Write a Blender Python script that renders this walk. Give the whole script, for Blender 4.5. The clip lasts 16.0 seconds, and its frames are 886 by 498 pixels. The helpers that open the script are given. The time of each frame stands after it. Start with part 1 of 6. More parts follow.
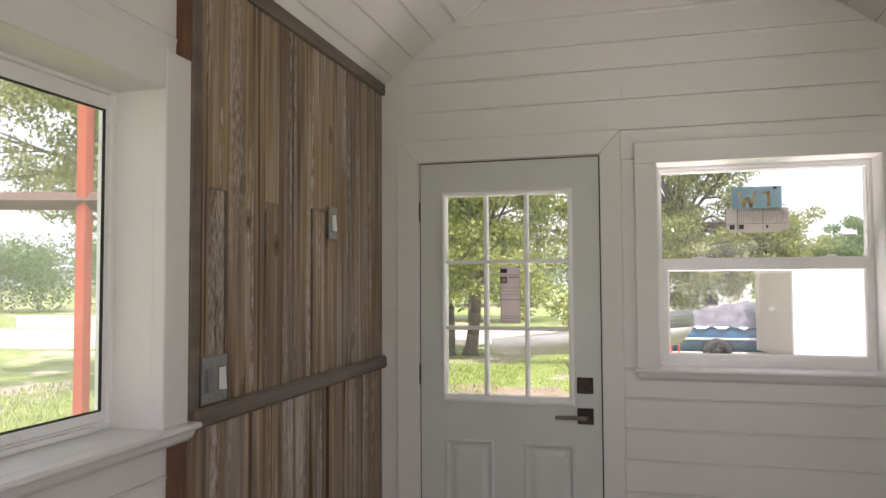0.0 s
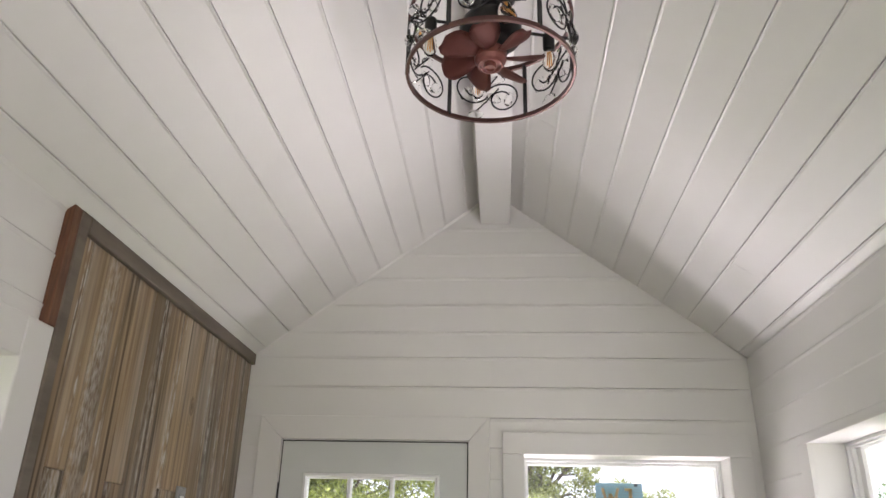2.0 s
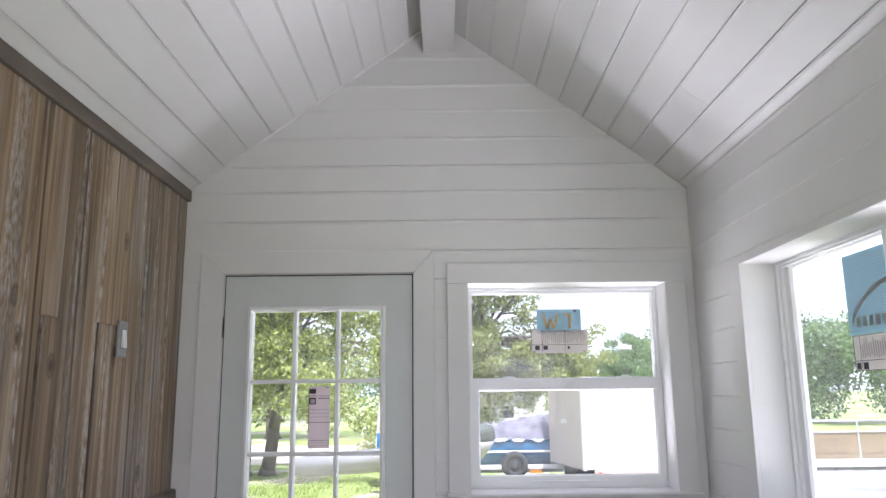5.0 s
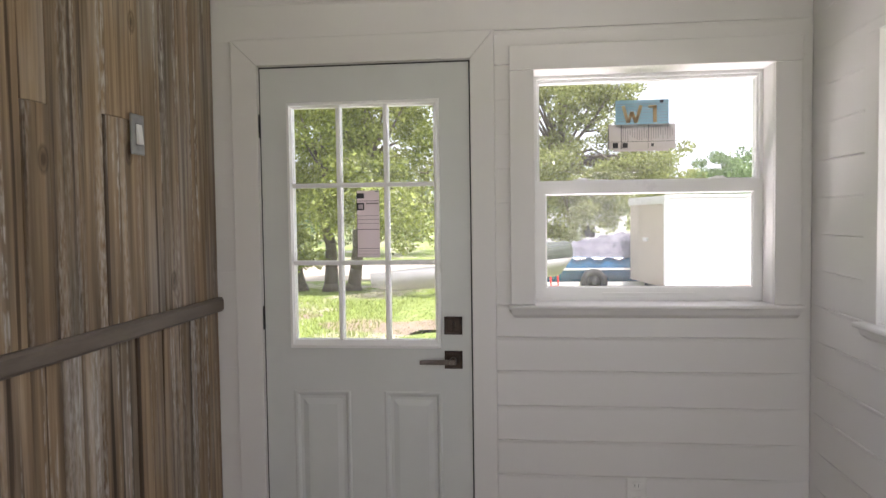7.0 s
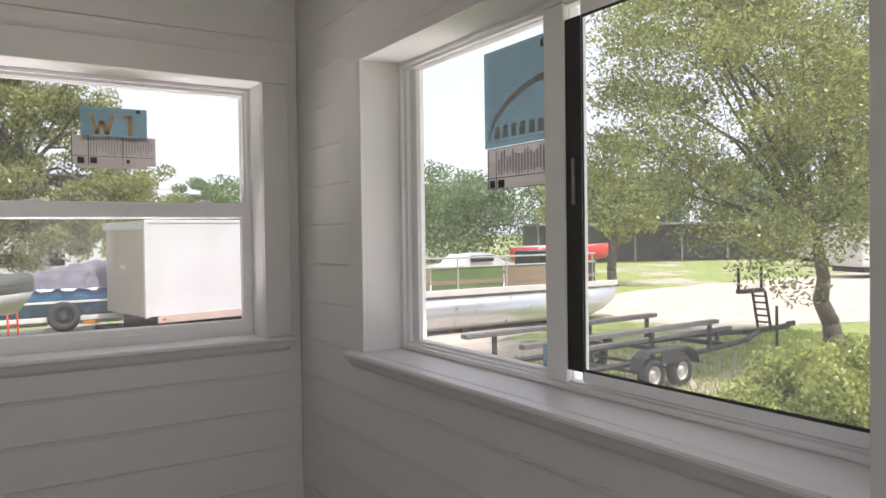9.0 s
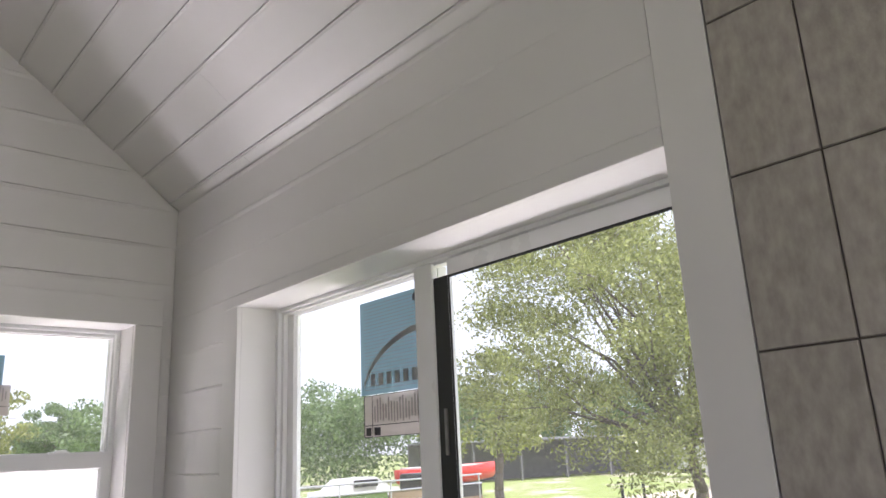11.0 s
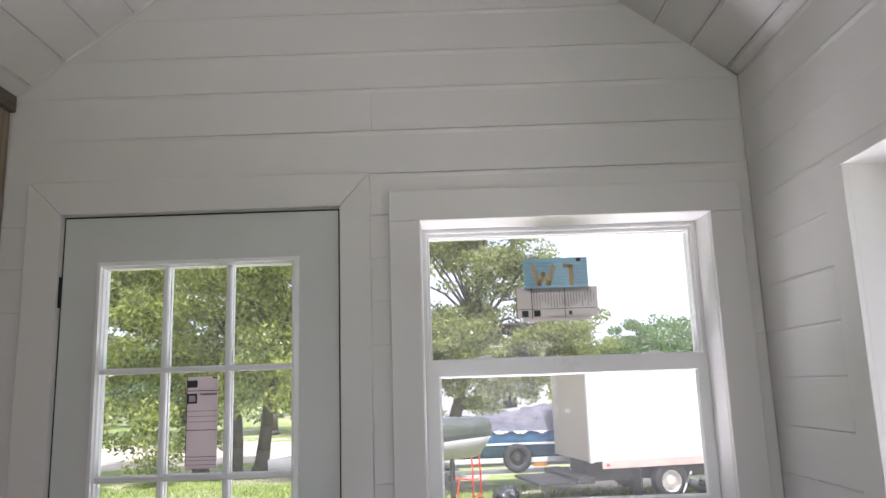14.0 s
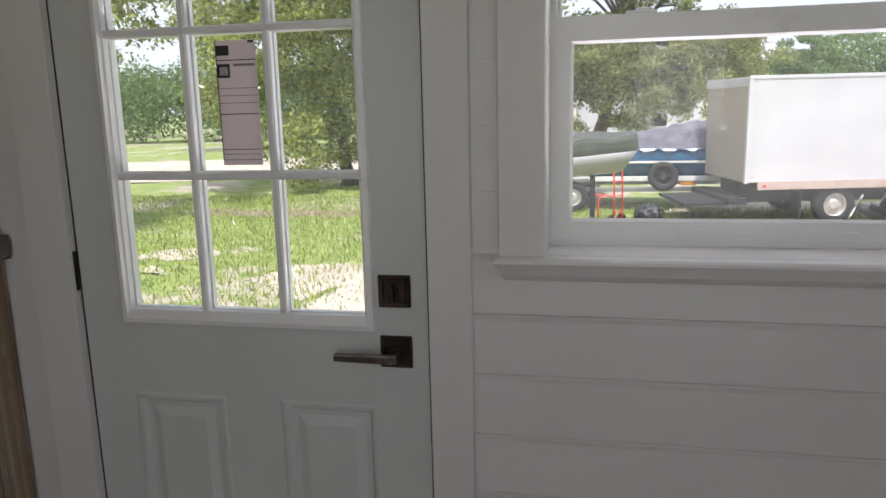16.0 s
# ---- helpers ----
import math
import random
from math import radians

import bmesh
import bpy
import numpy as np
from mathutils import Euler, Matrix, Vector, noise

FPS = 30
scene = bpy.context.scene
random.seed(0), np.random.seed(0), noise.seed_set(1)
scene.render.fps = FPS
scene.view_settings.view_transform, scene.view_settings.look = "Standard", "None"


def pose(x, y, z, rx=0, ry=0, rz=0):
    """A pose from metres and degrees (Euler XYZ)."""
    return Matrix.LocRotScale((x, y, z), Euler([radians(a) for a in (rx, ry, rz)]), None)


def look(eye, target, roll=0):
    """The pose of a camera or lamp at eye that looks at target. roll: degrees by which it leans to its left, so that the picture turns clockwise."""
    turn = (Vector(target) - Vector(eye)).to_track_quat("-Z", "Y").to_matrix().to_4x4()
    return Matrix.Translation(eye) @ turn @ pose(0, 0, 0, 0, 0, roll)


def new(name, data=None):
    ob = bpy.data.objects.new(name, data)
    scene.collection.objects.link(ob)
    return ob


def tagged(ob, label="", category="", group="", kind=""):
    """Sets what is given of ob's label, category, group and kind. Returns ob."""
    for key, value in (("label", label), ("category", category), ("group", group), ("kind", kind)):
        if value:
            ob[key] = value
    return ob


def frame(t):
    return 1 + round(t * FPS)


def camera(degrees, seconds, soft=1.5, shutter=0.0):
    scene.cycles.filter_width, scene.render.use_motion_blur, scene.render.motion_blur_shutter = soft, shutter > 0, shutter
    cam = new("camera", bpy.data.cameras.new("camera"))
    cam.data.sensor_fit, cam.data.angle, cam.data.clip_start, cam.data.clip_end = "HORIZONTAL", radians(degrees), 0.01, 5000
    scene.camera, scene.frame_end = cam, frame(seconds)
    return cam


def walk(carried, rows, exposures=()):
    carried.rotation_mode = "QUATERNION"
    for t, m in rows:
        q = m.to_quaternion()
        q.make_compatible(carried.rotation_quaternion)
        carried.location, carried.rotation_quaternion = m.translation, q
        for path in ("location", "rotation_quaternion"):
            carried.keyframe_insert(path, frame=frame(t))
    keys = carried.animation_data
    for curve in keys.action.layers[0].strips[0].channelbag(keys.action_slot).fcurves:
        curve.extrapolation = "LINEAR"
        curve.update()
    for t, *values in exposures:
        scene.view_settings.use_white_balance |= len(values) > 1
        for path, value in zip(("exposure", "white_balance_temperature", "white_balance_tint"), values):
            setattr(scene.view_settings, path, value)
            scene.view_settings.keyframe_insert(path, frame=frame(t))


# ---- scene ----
cam = camera(62.4, 16.0)
EXPOSURES = [(0.0, 0.64, 6420, 20), (1.5, 0.89, 6130, 20), (3.0, 1.11, 6100, 22), (4.0, 1.12, 5900, 22), (5.0, 0.96, 5600, 21), (7.5, 0.8, 6300, 20), (9.0, 0.18, 6250, 21), (11.5, 0.61, 5950, 23), (12.5, 0.71, 5900, 23), (13.8, 0.66, 5830, 21), (14.7, 0.26, 5950, 19), (16.0, 0.2, 6030, 18)]
PATH = [
    (0, (0.185, -0.007, 1.505), (-0.344, 1.919, 1.596), -0.3),
    (0.5, (0.157, 0.005, 1.522), (-0.34, 1.926, 1.776), 0.7),
    (1, (0.161, -0.003, 1.551), (-0.258, 1.905, 1.983), 1.9),
    (1.5, (0.139, -0.004, 1.573), (-0.152, 1.879, 2.183), 2.2),
    (2, (0.147, -0.017, 1.588), (-0.008, 1.818, 2.367), 1.5),
    (2.5, (0.119, -0.048, 1.673), (0.064, 1.745, 2.557), 0.8),
    (3, (0.133, -0.056, 1.692), (0.099, 1.707, 2.637), 0.8),
    (3.5, (0.155, -0.034, 1.655), (0.114, 1.748, 2.561), 0.9),
    (4, (0.164, 0.01, 1.592), (0.13, 1.861, 2.349), 0.4),
    (4.5, (0.147, 0.039, 1.555), (0.126, 1.954, 2.134), -0.3),
    (5, (0.137, 0.067, 1.541), (0.137, 2.029, 1.928), -0.6),
    (5.2, (0.116, 0.077, 1.531), (0.135, 2.052, 1.847), -0.6),
    (6.3, (0.166, 0.305, 1.492), (-0.116, 2.284, 1.512), -0.6),
    (7.3, (0.219, 0.571, 1.471), (0.096, 2.564, 1.36), -0.7),
    (7.5, (0.19, 0.657, 1.483), (0.22, 2.654, 1.368), -1.1),
    (8, (0.218, 0.768, 1.482), (0.592, 2.73, 1.382), -1.2),
    (8.5, (0.25, 0.792, 1.486), (0.998, 2.645, 1.407), -1.0),
    (9, (0.269, 0.782, 1.483), (1.344, 2.468, 1.443), -0.8),
    (9.2, (0.272, 0.785, 1.486), (1.449, 2.402, 1.466), -0.8),
    (10.25, (0.262, 0.752, 1.52), (1.697, 2.114, 1.79), -1.6),
    (11.3, (0.248, 0.717, 1.558), (1.428, 2.208, 2.177), -2.5),
    (11.5, (0.249, 0.718, 1.558), (1.346, 2.255, 2.216), -2.3),
    (12, (0.241, 0.75, 1.554), (1.091, 2.42, 2.253), -2.7),
    (12.5, (0.247, 0.751, 1.562), (0.799, 2.541, 2.262), -3.0),
    (13, (0.191, 0.821, 1.565), (0.534, 2.671, 2.242), -3.3),
    (13.5, (0.262, 0.961, 1.566), (0.369, 2.872, 2.148), -2.6),
    (14, (0.312, 1.105, 1.530), (0.308, 3.069, 1.894), -1.9),
    (14.5, (0.314, 1.271, 1.508), (0.259, 3.264, 1.666), -2.2),
    (15, (0.284, 1.45, 1.498), (0.209, 3.448, 1.471), -2.3),
    (15.5, (0.296, 1.604, 1.462), (0.126, 3.585, 1.247), -2.1),
    (16, (0.333, 1.793, 1.43), (-0.068, 3.715, 1.049), -1.4),
]
walk(cam, [(t, look(eye, target, roll)) for t, eye, target, roll in PATH], EXPOSURES)

# ---------------------------------------------------------------- light
SUN_TO = Vector((0.16, -0.38, 0.91)).normalized()
world = bpy.data.worlds.new("sky")
scene.world = world
world.use_nodes = True
wn = world.node_tree.nodes
sky = wn.new("ShaderNodeTexSky")
sky.sky_type = "NISHITA"
sky.sun_disc = False
sky.sun_elevation = math.asin(SUN_TO.z)
sky.sun_rotation = math.atan2(SUN_TO.x, SUN_TO.y)
sky.air_density, sky.dust_density = 1.0, 2.0
wn["Background"].inputs["Strength"].default_value = 0.15
haze = wn.new("ShaderNodeMix")  # thin bright summer haze before the blue
haze.data_type = "RGBA"
haze.inputs[0].default_value = 0.72
haze.inputs[7].default_value = (7.6, 7.8, 8.0, 1)
world.node_tree.links.new(sky.outputs["Color"], haze.inputs[6])
world.node_tree.links.new(haze.outputs[2], wn["Background"].inputs["Color"])

sun = new("sun", bpy.data.lights.new("sun", "SUN"))
sun.data.energy, sun.data.angle, sun.data.color = 5.0, radians(0.6), (1.0, 0.95, 0.87)
sun.matrix_world = look(SUN_TO * 40, (0, 0, 0))


def fill_lamp(name, eye, target, wide, high, watts, colour):
    """An added area lamp in place of daylight: in an opening, or outside below a window."""
    lamp = new(name, bpy.data.lights.new(name, "AREA"))
    lamp.data.shape, lamp.data.size, lamp.data.size_y = "RECTANGLE", wide, high
    lamp.data.energy, lamp.data.color = watts, colour
    lamp.data.spread = radians(125)
    lamp.matrix_world = look(eye, target)
    return lamp


# Fill lamp behind the camera; the rear opening round it is added too
fill_lamp("rear_door_light", (0.11, -2.98, 0.42), (0.11, -1.2, 3.0), 1.9, 0.75, 2.5, (1.0, 0.95, 0.91))
# Added lamp in the unseen half of the left window, in place of sky light
fill_lamp("side_window_light", (-1.04, 0.40, 1.55), (1.2, 1.4, 1.0), 0.36, 0.75, 1.2, (0.93, 0.97, 1.0))
# Unseen fill lamps hung outside below two windows, in place of ground bounce
fill_lamp("sunlit_ground_front", (0.667, 3.95, 0.70), (0.60, 2.2, 2.75), 0.95, 0.25, 8.5, (1.0, 0.93, 0.90))
fill_lamp("sunlit_ground_side", (2.3, 2.0, 0.54), (-0.3, 1.98, 2.9), 1.5, 0.25, 8, (1.0, 0.93, 0.90))
# Two more fill lamps, in added rear openings that never come into view
fill_lamp("rear_left_light", (-1.08, -1.5, 1.56), (0.6, 0.5, 3.1), 1.5, 0.75, 2, (1.0, 0.96, 0.93))
fill_lamp("rear_right_light", (1.30, -1.5, 1.56), (-1.0, 1.9, 2.5), 1.5, 0.75, 10.5, (1.0, 0.95, 0.92))

# ---------------------------------------------------------------- materials


def nodes_of(name):
    m = bpy.data.materials.new(name)
    m.use_nodes = True
    return m, m.node_tree.nodes, m.node_tree.links, m.node_tree.nodes["Principled BSDF"]


def noise_node(n, l, scale, detail=4.0, stretch=None, rough=0.55):
    co = n.new("ShaderNodeTexCoord")
    tex = n.new("ShaderNodeTexNoise")
    tex.inputs["Scale"].default_value, tex.inputs["Detail"].default_value = scale, detail
    tex.inputs["Roughness"].default_value = rough
    if stretch:
        mp = n.new("ShaderNodeMapping")
        mp.inputs["Scale"].default_value = stretch
        l.new(co.outputs["Object"], mp.inputs["Vector"])
        l.new(mp.outputs["Vector"], tex.inputs["Vector"])
    else:
        l.new(co.outputs["Object"], tex.inputs["Vector"])
    return tex


def ramp_node(n, l, source, stops):
    r = n.new("ShaderNodeValToRGB")
    while len(r.color_ramp.elements) < len(stops):
        r.color_ramp.elements.new(0.5)
    for e, (p, c) in zip(r.color_ramp.elements, stops):
        e.position, e.color = p, (*c, 1)
    l.new(source, r.inputs["Fac"])
    return r


def mix_node(n, l, fac, a, b, mode="MIX"):
    m = n.new("ShaderNodeMix")
    m.data_type, m.blend_type = "RGBA", mode
    for key, v in (("Factor", fac), ("A", a), ("B", b)):
        sock = {"Factor": m.inputs[0], "A": m.inputs[6], "B": m.inputs[7]}[key]
        if isinstance(v, (int, float)):
            sock.default_value = v
        elif isinstance(v, tuple):
            sock.default_value = (*v, 1)
        else:
            l.new(v, sock)
    return m.outputs[2]


def bump_node(n, l, bsdf, height, strength, distance):
    b = n.new("ShaderNodeBump")
    b.inputs["Strength"].default_value, b.inputs["Distance"].default_value = strength, distance
    l.new(height, b.inputs["Height"])
    l.new(b.outputs["Normal"], bsdf.inputs["Normal"])


def surface(name, a, b=None, rough=0.5, metal=0.0, scale=12.0, stretch=None, bump=0.15, depth=0.002, fine=90.0, spread=0.0, spec=0.5):
    """Two tones in noise, a fine relief, and a spread of brightness from piece to piece."""
    m, n, l, p = nodes_of(name)
    b = b or tuple(v * 0.86 for v in a)
    tex = noise_node(n, l, scale, 5, stretch)
    col = ramp_node(n, l, tex.outputs["Fac"], [(0.32, b), (0.68, a)]).outputs["Color"]
    if spread:
        info = n.new("ShaderNodeObjectInfo")
        r = ramp_node(n, l, info.outputs["Random"], [(0, (1 - spread,) * 3), (1, (1.0,) * 3)])
        col = mix_node(n, l, 1.0, col, r.outputs["Color"], "MULTIPLY")
    l.new(col, p.inputs["Base Color"])
    p.inputs["Metallic"].default_value = metal
    p.inputs["Specular IOR Level"].default_value = spec
    r2 = n.new("ShaderNodeMapRange")
    r2.inputs["To Min"].default_value, r2.inputs["To Max"].default_value = max(0.02, rough - 0.09), min(1, rough + 0.09)
    l.new(tex.outputs["Fac"], r2.inputs["Value"])
    l.new(r2.outputs["Result"], p.inputs["Roughness"])
    if bump:
        f = noise_node(n, l, fine, 3, stretch)
        bump_node(n, l, p, f.outputs["Fac"], bump, depth)
    return m


def glass_material(name, tint=(0.96, 0.98, 0.97), veil=0.0):
    m, n, l, p = nodes_of(name)
    p.inputs["Base Color"].default_value = (*tint, 1)
    p.inputs["Roughness"].default_value = 0.0
    p.inputs["IOR"].default_value = 1.18
    p.inputs["Transmission Weight"].default_value = 1.0
    if veil:  # a pale scattering layer mixed in to imitate haze and reflections on the pane
        df, tl = n.new("ShaderNodeBsdfDiffuse"), n.new("ShaderNodeBsdfTranslucent")
        a1, a2 = n.new("ShaderNodeMixShader"), n.new("ShaderNodeMixShader")
        for q in (df, tl):
            q.inputs["Color"].default_value = (0.9, 0.9, 0.88, 1)
        a1.inputs[0].default_value = 0.6
        veil_noise = noise_node(n, l, 3.0, 4, (1, 1, 0.6))
        r = n.new("ShaderNodeMapRange")
        r.inputs["To Min"].default_value, r.inputs["To Max"].default_value = veil * 0.6, veil * 1.4
        l.new(veil_noise.outputs["Fac"], r.inputs["Value"])
        l.new(r.outputs["Result"], a2.inputs[0])
        l.new(df.outputs[0], a1.inputs[1])
        l.new(tl.outputs[0], a1.inputs[2])
        l.new(p.outputs[0], a2.inputs[1])
        l.new(a1.outputs[0], a2.inputs[2])
        l.new(a2.outputs[0], n["Material Output"].inputs["Surface"])
    return m


def film_material(name, colour, clear):
    """A print stuck to glass, which lets part of the daylight through."""
    m, n, l, p = nodes_of(name)
    p.inputs["Base Color"].default_value = (*colour, 1)
    p.inputs["Roughness"].default_value = 0.5
    tr = n.new("ShaderNodeBsdfTransparent")
    tl = n.new("ShaderNodeBsdfTranslucent")
    tl.inputs["Color"].default_value = (*colour, 1)
    a1, a2 = n.new("ShaderNodeMixShader"), n.new("ShaderNodeMixShader")
    a1.inputs[0].default_value, a2.inputs[0].default_value = 0.5, clear
    l.new(p.outputs[0], a1.inputs[1])
    l.new(tl.outputs[0], a1.inputs[2])
    l.new(a1.outputs[0], a2.inputs[1])
    l.new(tr.outputs[0], a2.inputs[2])
    l.new(a2.outputs[0], n["Material Output"].inputs["Surface"])
    return m


def leaf_material(name, dark, light):
    m, n, l, p = nodes_of(name)
    geo = n.new("ShaderNodeNewGeometry")
    r = ramp_node(n, l, geo.outputs["Random Per Island"], [(0, dark), (0.6, light), (1, tuple(min(1, v * 1.7) for v in light))])
    l.new(r.outputs["Color"], p.inputs["Base Color"])
    p.inputs["Roughness"].default_value = 0.27
    tl = n.new("ShaderNodeBsdfTranslucent")
    l.new(r.outputs["Color"], tl.inputs["Color"])
    mx = n.new("ShaderNodeMixShader")
    mx.inputs[0].default_value = 0.5
    l.new(p.outputs[0], mx.inputs[1])
    l.new(tl.outputs[0], mx.inputs[2])
    l.new(mx.outputs[0], n["Material Output"].inputs["Surface"])
    return m


def weathered_wood(name, chalk=0.0, grey_share=0.0, warm=(1, 1, 1)):
    """Old barn boards: brown and grey, long grain, remains of white paint."""
    m, n, l, p = nodes_of(name)
    info = n.new("ShaderNodeObjectInfo")
    co = n.new("ShaderNodeTexCoord")
    shift = n.new("ShaderNodeVectorMath")
    shift.operation = "MULTIPLY_ADD"
    comb = n.new("ShaderNodeCombineXYZ")
    for k in range(3):
        l.new(info.outputs["Random"], comb.inputs[k])
    shift.inputs[1].default_value = (1, 1, 1)
    mul = n.new("ShaderNodeVectorMath")
    mul.operation = "SCALE"
    mul.inputs["Scale"].default_value = 37.0
    l.new(comb.outputs[0], mul.inputs[0])
    add = n.new("ShaderNodeVectorMath")
    l.new(co.outputs["Object"], add.inputs[0])
    l.new(mul.outputs[0], add.inputs[1])

    def tex(scale, stretch, detail=6.0):
        mp = n.new("ShaderNodeMapping")
        mp.inputs["Scale"].default_value = stretch
        l.new(add.outputs[0], mp.inputs["Vector"])
        t = n.new("ShaderNodeTexNoise")
        t.inputs["Scale"].default_value, t.inputs["Detail"].default_value = scale, detail
        l.new(mp.outputs[0], t.inputs["Vector"])
        return t.outputs["Fac"]

    grain = tex(5.0, (8.0, 8.0, 0.26), 9)
    broad = tex(2.4, (2.5, 2.5, 0.8), 5)
    base = ramp_node(n, l, grain, [(0.28, tuple(v * w for v, w in zip((0.066, 0.046, 0.028), warm))), (0.5, tuple(v * w for v, w in zip((0.138, 0.100, 0.062), warm))), (0.72, tuple(v * w for v, w in zip((0.220, 0.166, 0.108), warm)))]).outputs["Color"]
    grey = ramp_node(n, l, grain, [(0.3, (0.075, 0.072, 0.070)), (0.7, (0.29, 0.275, 0.262))]).outputs["Color"]
    gm = ramp_node(n, l, broad, [(0.47 - grey_share, (0, 0, 0)), (0.78 - grey_share, (0.7, 0.7, 0.7))]).outputs["Color"]
    col = mix_node(n, l, gm, base, grey)
    tone = ramp_node(n, l, info.outputs["Random"], [(0, (1.25, 1.17, 1.07)), (0.5, (1.65, 1.57, 1.46)), (1, (2.1, 2.02, 1.92))]).outputs["Color"]
    col = mix_node(n, l, 1.0, col, tone, "MULTIPLY")
    patch = tex(1.7, (6.0, 6.0, 0.42), 8)
    speck = tex(110, (1.0, 1.0, 0.28), 8)
    m1 = n.new("ShaderNodeMath")
    m1.operation = "MULTIPLY"
    pr = ramp_node(n, l, patch, [(0.53 - chalk, (0, 0, 0)), (0.67 - chalk, (1, 1, 1))]).outputs["Color"]
    sr = ramp_node(n, l, speck, [(0.38, (0.0, 0.0, 0.0)), (0.66, (0.55, 0.55, 0.55))]).outputs["Color"]
    l.new(pr, m1.inputs[0])
    l.new(sr, m1.inputs[1])
    col = mix_node(n, l, m1.outputs[0], col, (0.60, 0.57, 0.53))
    # worn ridges of chalky paint along the board
    ridge = tex(2.2, (9, 9, 0.30), 4)
    rr = ramp_node(n, l, ridge, [(0.60, (0, 0, 0)), (0.66, (1, 1, 1)), (0.69, (0.15, 0.15, 0.15))]).outputs["Color"]
    fleck = tex(60, (1.0, 1.0, 0.35), 8)
    fr = ramp_node(n, l, fleck, [(0.42, (0, 0, 0)), (0.60, (0.8, 0.8, 0.8))]).outputs["Color"]
    col = mix_node(n, l, mix_node(n, l, 1.0, rr, fr, "MULTIPLY"), col, (0.60, 0.58, 0.54))
    # knots, ringed and dark in the middle
    mp = n.new("ShaderNodeMapping")
    mp.inputs["Scale"].default_value = (1.0, 1.0, 0.55)
    l.new(add.outputs[0], mp.inputs["Vector"])
    vor = n.new("ShaderNodeTexVoronoi")
    vor.inputs["Scale"].default_value = 5.0
    l.new(mp.outputs[0], vor.inputs["Vector"])
    kn = ramp_node(n, l, vor.outputs["Distance"], [(0.03, (0.28, 0.24, 0.2)), (0.07, (0.75, 0.7, 0.65)), (0.085, (0.5, 0.46, 0.42)), (0.12, (1, 1, 1))]).outputs["Color"]
    col = mix_node(n, l, 1.0, col, kn, "MULTIPLY")
    crack = tex(4, (9, 9, 0.14), 4)
    cr = ramp_node(n, l, crack, [(0.34, (0.28, 0.24, 0.2)), (0.41, (1, 1, 1))]).outputs["Color"]
    col = mix_node(n, l, 1.0, col, cr, "MULTIPLY")
    l.new(col, p.inputs["Base Color"])
    p.inputs["Roughness"].default_value = 0.72
    bump_node(n, l, p, grain, 0.6, 0.004)
    return m


WHITE = surface("white_paint", (0.70, 0.685, 0.67), (0.665, 0.65, 0.635), 0.38, scale=1.2, bump=0.10, depth=0.0012, fine=55, spread=0.035)
CEIL = surface("ceiling_paint", (0.74, 0.725, 0.705), (0.70, 0.685, 0.665), 0.39, scale=1.2, bump=0.10, depth=0.0012, fine=45)
DOORP = surface("door_paint", (0.60, 0.615, 0.60), (0.57, 0.585, 0.57), 0.34, scale=4, bump=0.08, depth=0.001, fine=70)
VINYL = surface("white_vinyl", (0.82, 0.82, 0.81), (0.79, 0.79, 0.78), 0.3, scale=5, bump=0.03, depth=0.0005)
WOOD = weathered_wood("weathered_boards")
WOOD_CHALKY = weathered_wood("chalky_boards", 0.045)
WOOD_GREY = weathered_wood("grey_boards", 0.01, 0.10, (0.95, 0.97, 1.0))
REDWOOD = surface("stained_edge", (0.16, 0.065, 0.03), (0.08, 0.032, 0.017), 0.55, scale=14, stretch=(6, 6, 0.6), bump=0.3)
TRIMWOOD = surface("aged_trim", (0.17, 0.135, 0.105), (0.10, 0.077, 0.058), 0.55, scale=7, stretch=(3, 0.5, 3), bump=0.4, depth=0.002, fine=40)
BLACK = surface("black_metal", (0.018, 0.017, 0.017), (0.011, 0.011, 0.011), 0.38, metal=0.4, bump=0.05)
BRONZE = surface("dark_bronze", (0.06, 0.042, 0.034), (0.03, 0.022, 0.019), 0.36, metal=0.75, scale=30, bump=0.1, depth=0.0006)
HOOP = surface("red_brown_hoop", (0.11, 0.05, 0.043), (0.07, 0.03, 0.026), 0.34, metal=0.5, scale=20, bump=0.05)
NICKEL = surface("worn_lever", (0.22, 0.19, 0.175), (0.10, 0.085, 0.075), 0.3, metal=0.9, scale=25, bump=0.05)
RUBBER_AND_GAP = surface("rubber_and_gap_shade", (0.02, 0.022, 0.022), None, 0.6, bump=0.05)
BLADE = surface("red_brown_blade", (0.22, 0.075, 0.06), (0.15, 0.047, 0.038), 0.42, metal=0.25, scale=8, bump=0.06)
GLASS = glass_material("window_glass", veil=0.035)
VEILED = glass_material("veiled_glass", veil=0.13)
CRYSTAL = glass_material("crystal", (1, 1, 1))
BULB = glass_material("bulb_glass", (1.0, 0.97, 0.9))
AMBER = surface("amber_filament", (0.75, 0.36, 0.07), None, 0.5, bump=0)
TILE = surface("taupe_tile", (0.42, 0.385, 0.345), (0.29, 0.262, 0.232), 0.5, scale=55, stretch=(1, 1, 0.5), bump=0.5, depth=0.0015, fine=120, spread=0.08)
GROUT = surface("grey_grout", (0.11, 0.095, 0.085), None, 0.85, scale=60)
FLOORM = surface("floor_board", (0.40, 0.34, 0.27), (0.29, 0.24, 0.185), 0.5, scale=5, stretch=(8, 0.6, 1), spread=0.15)
PLATE = surface("steel_plate", (0.30, 0.295, 0.29), (0.22, 0.215, 0.21), 0.4, metal=0.7, scale=40, bump=0.05)
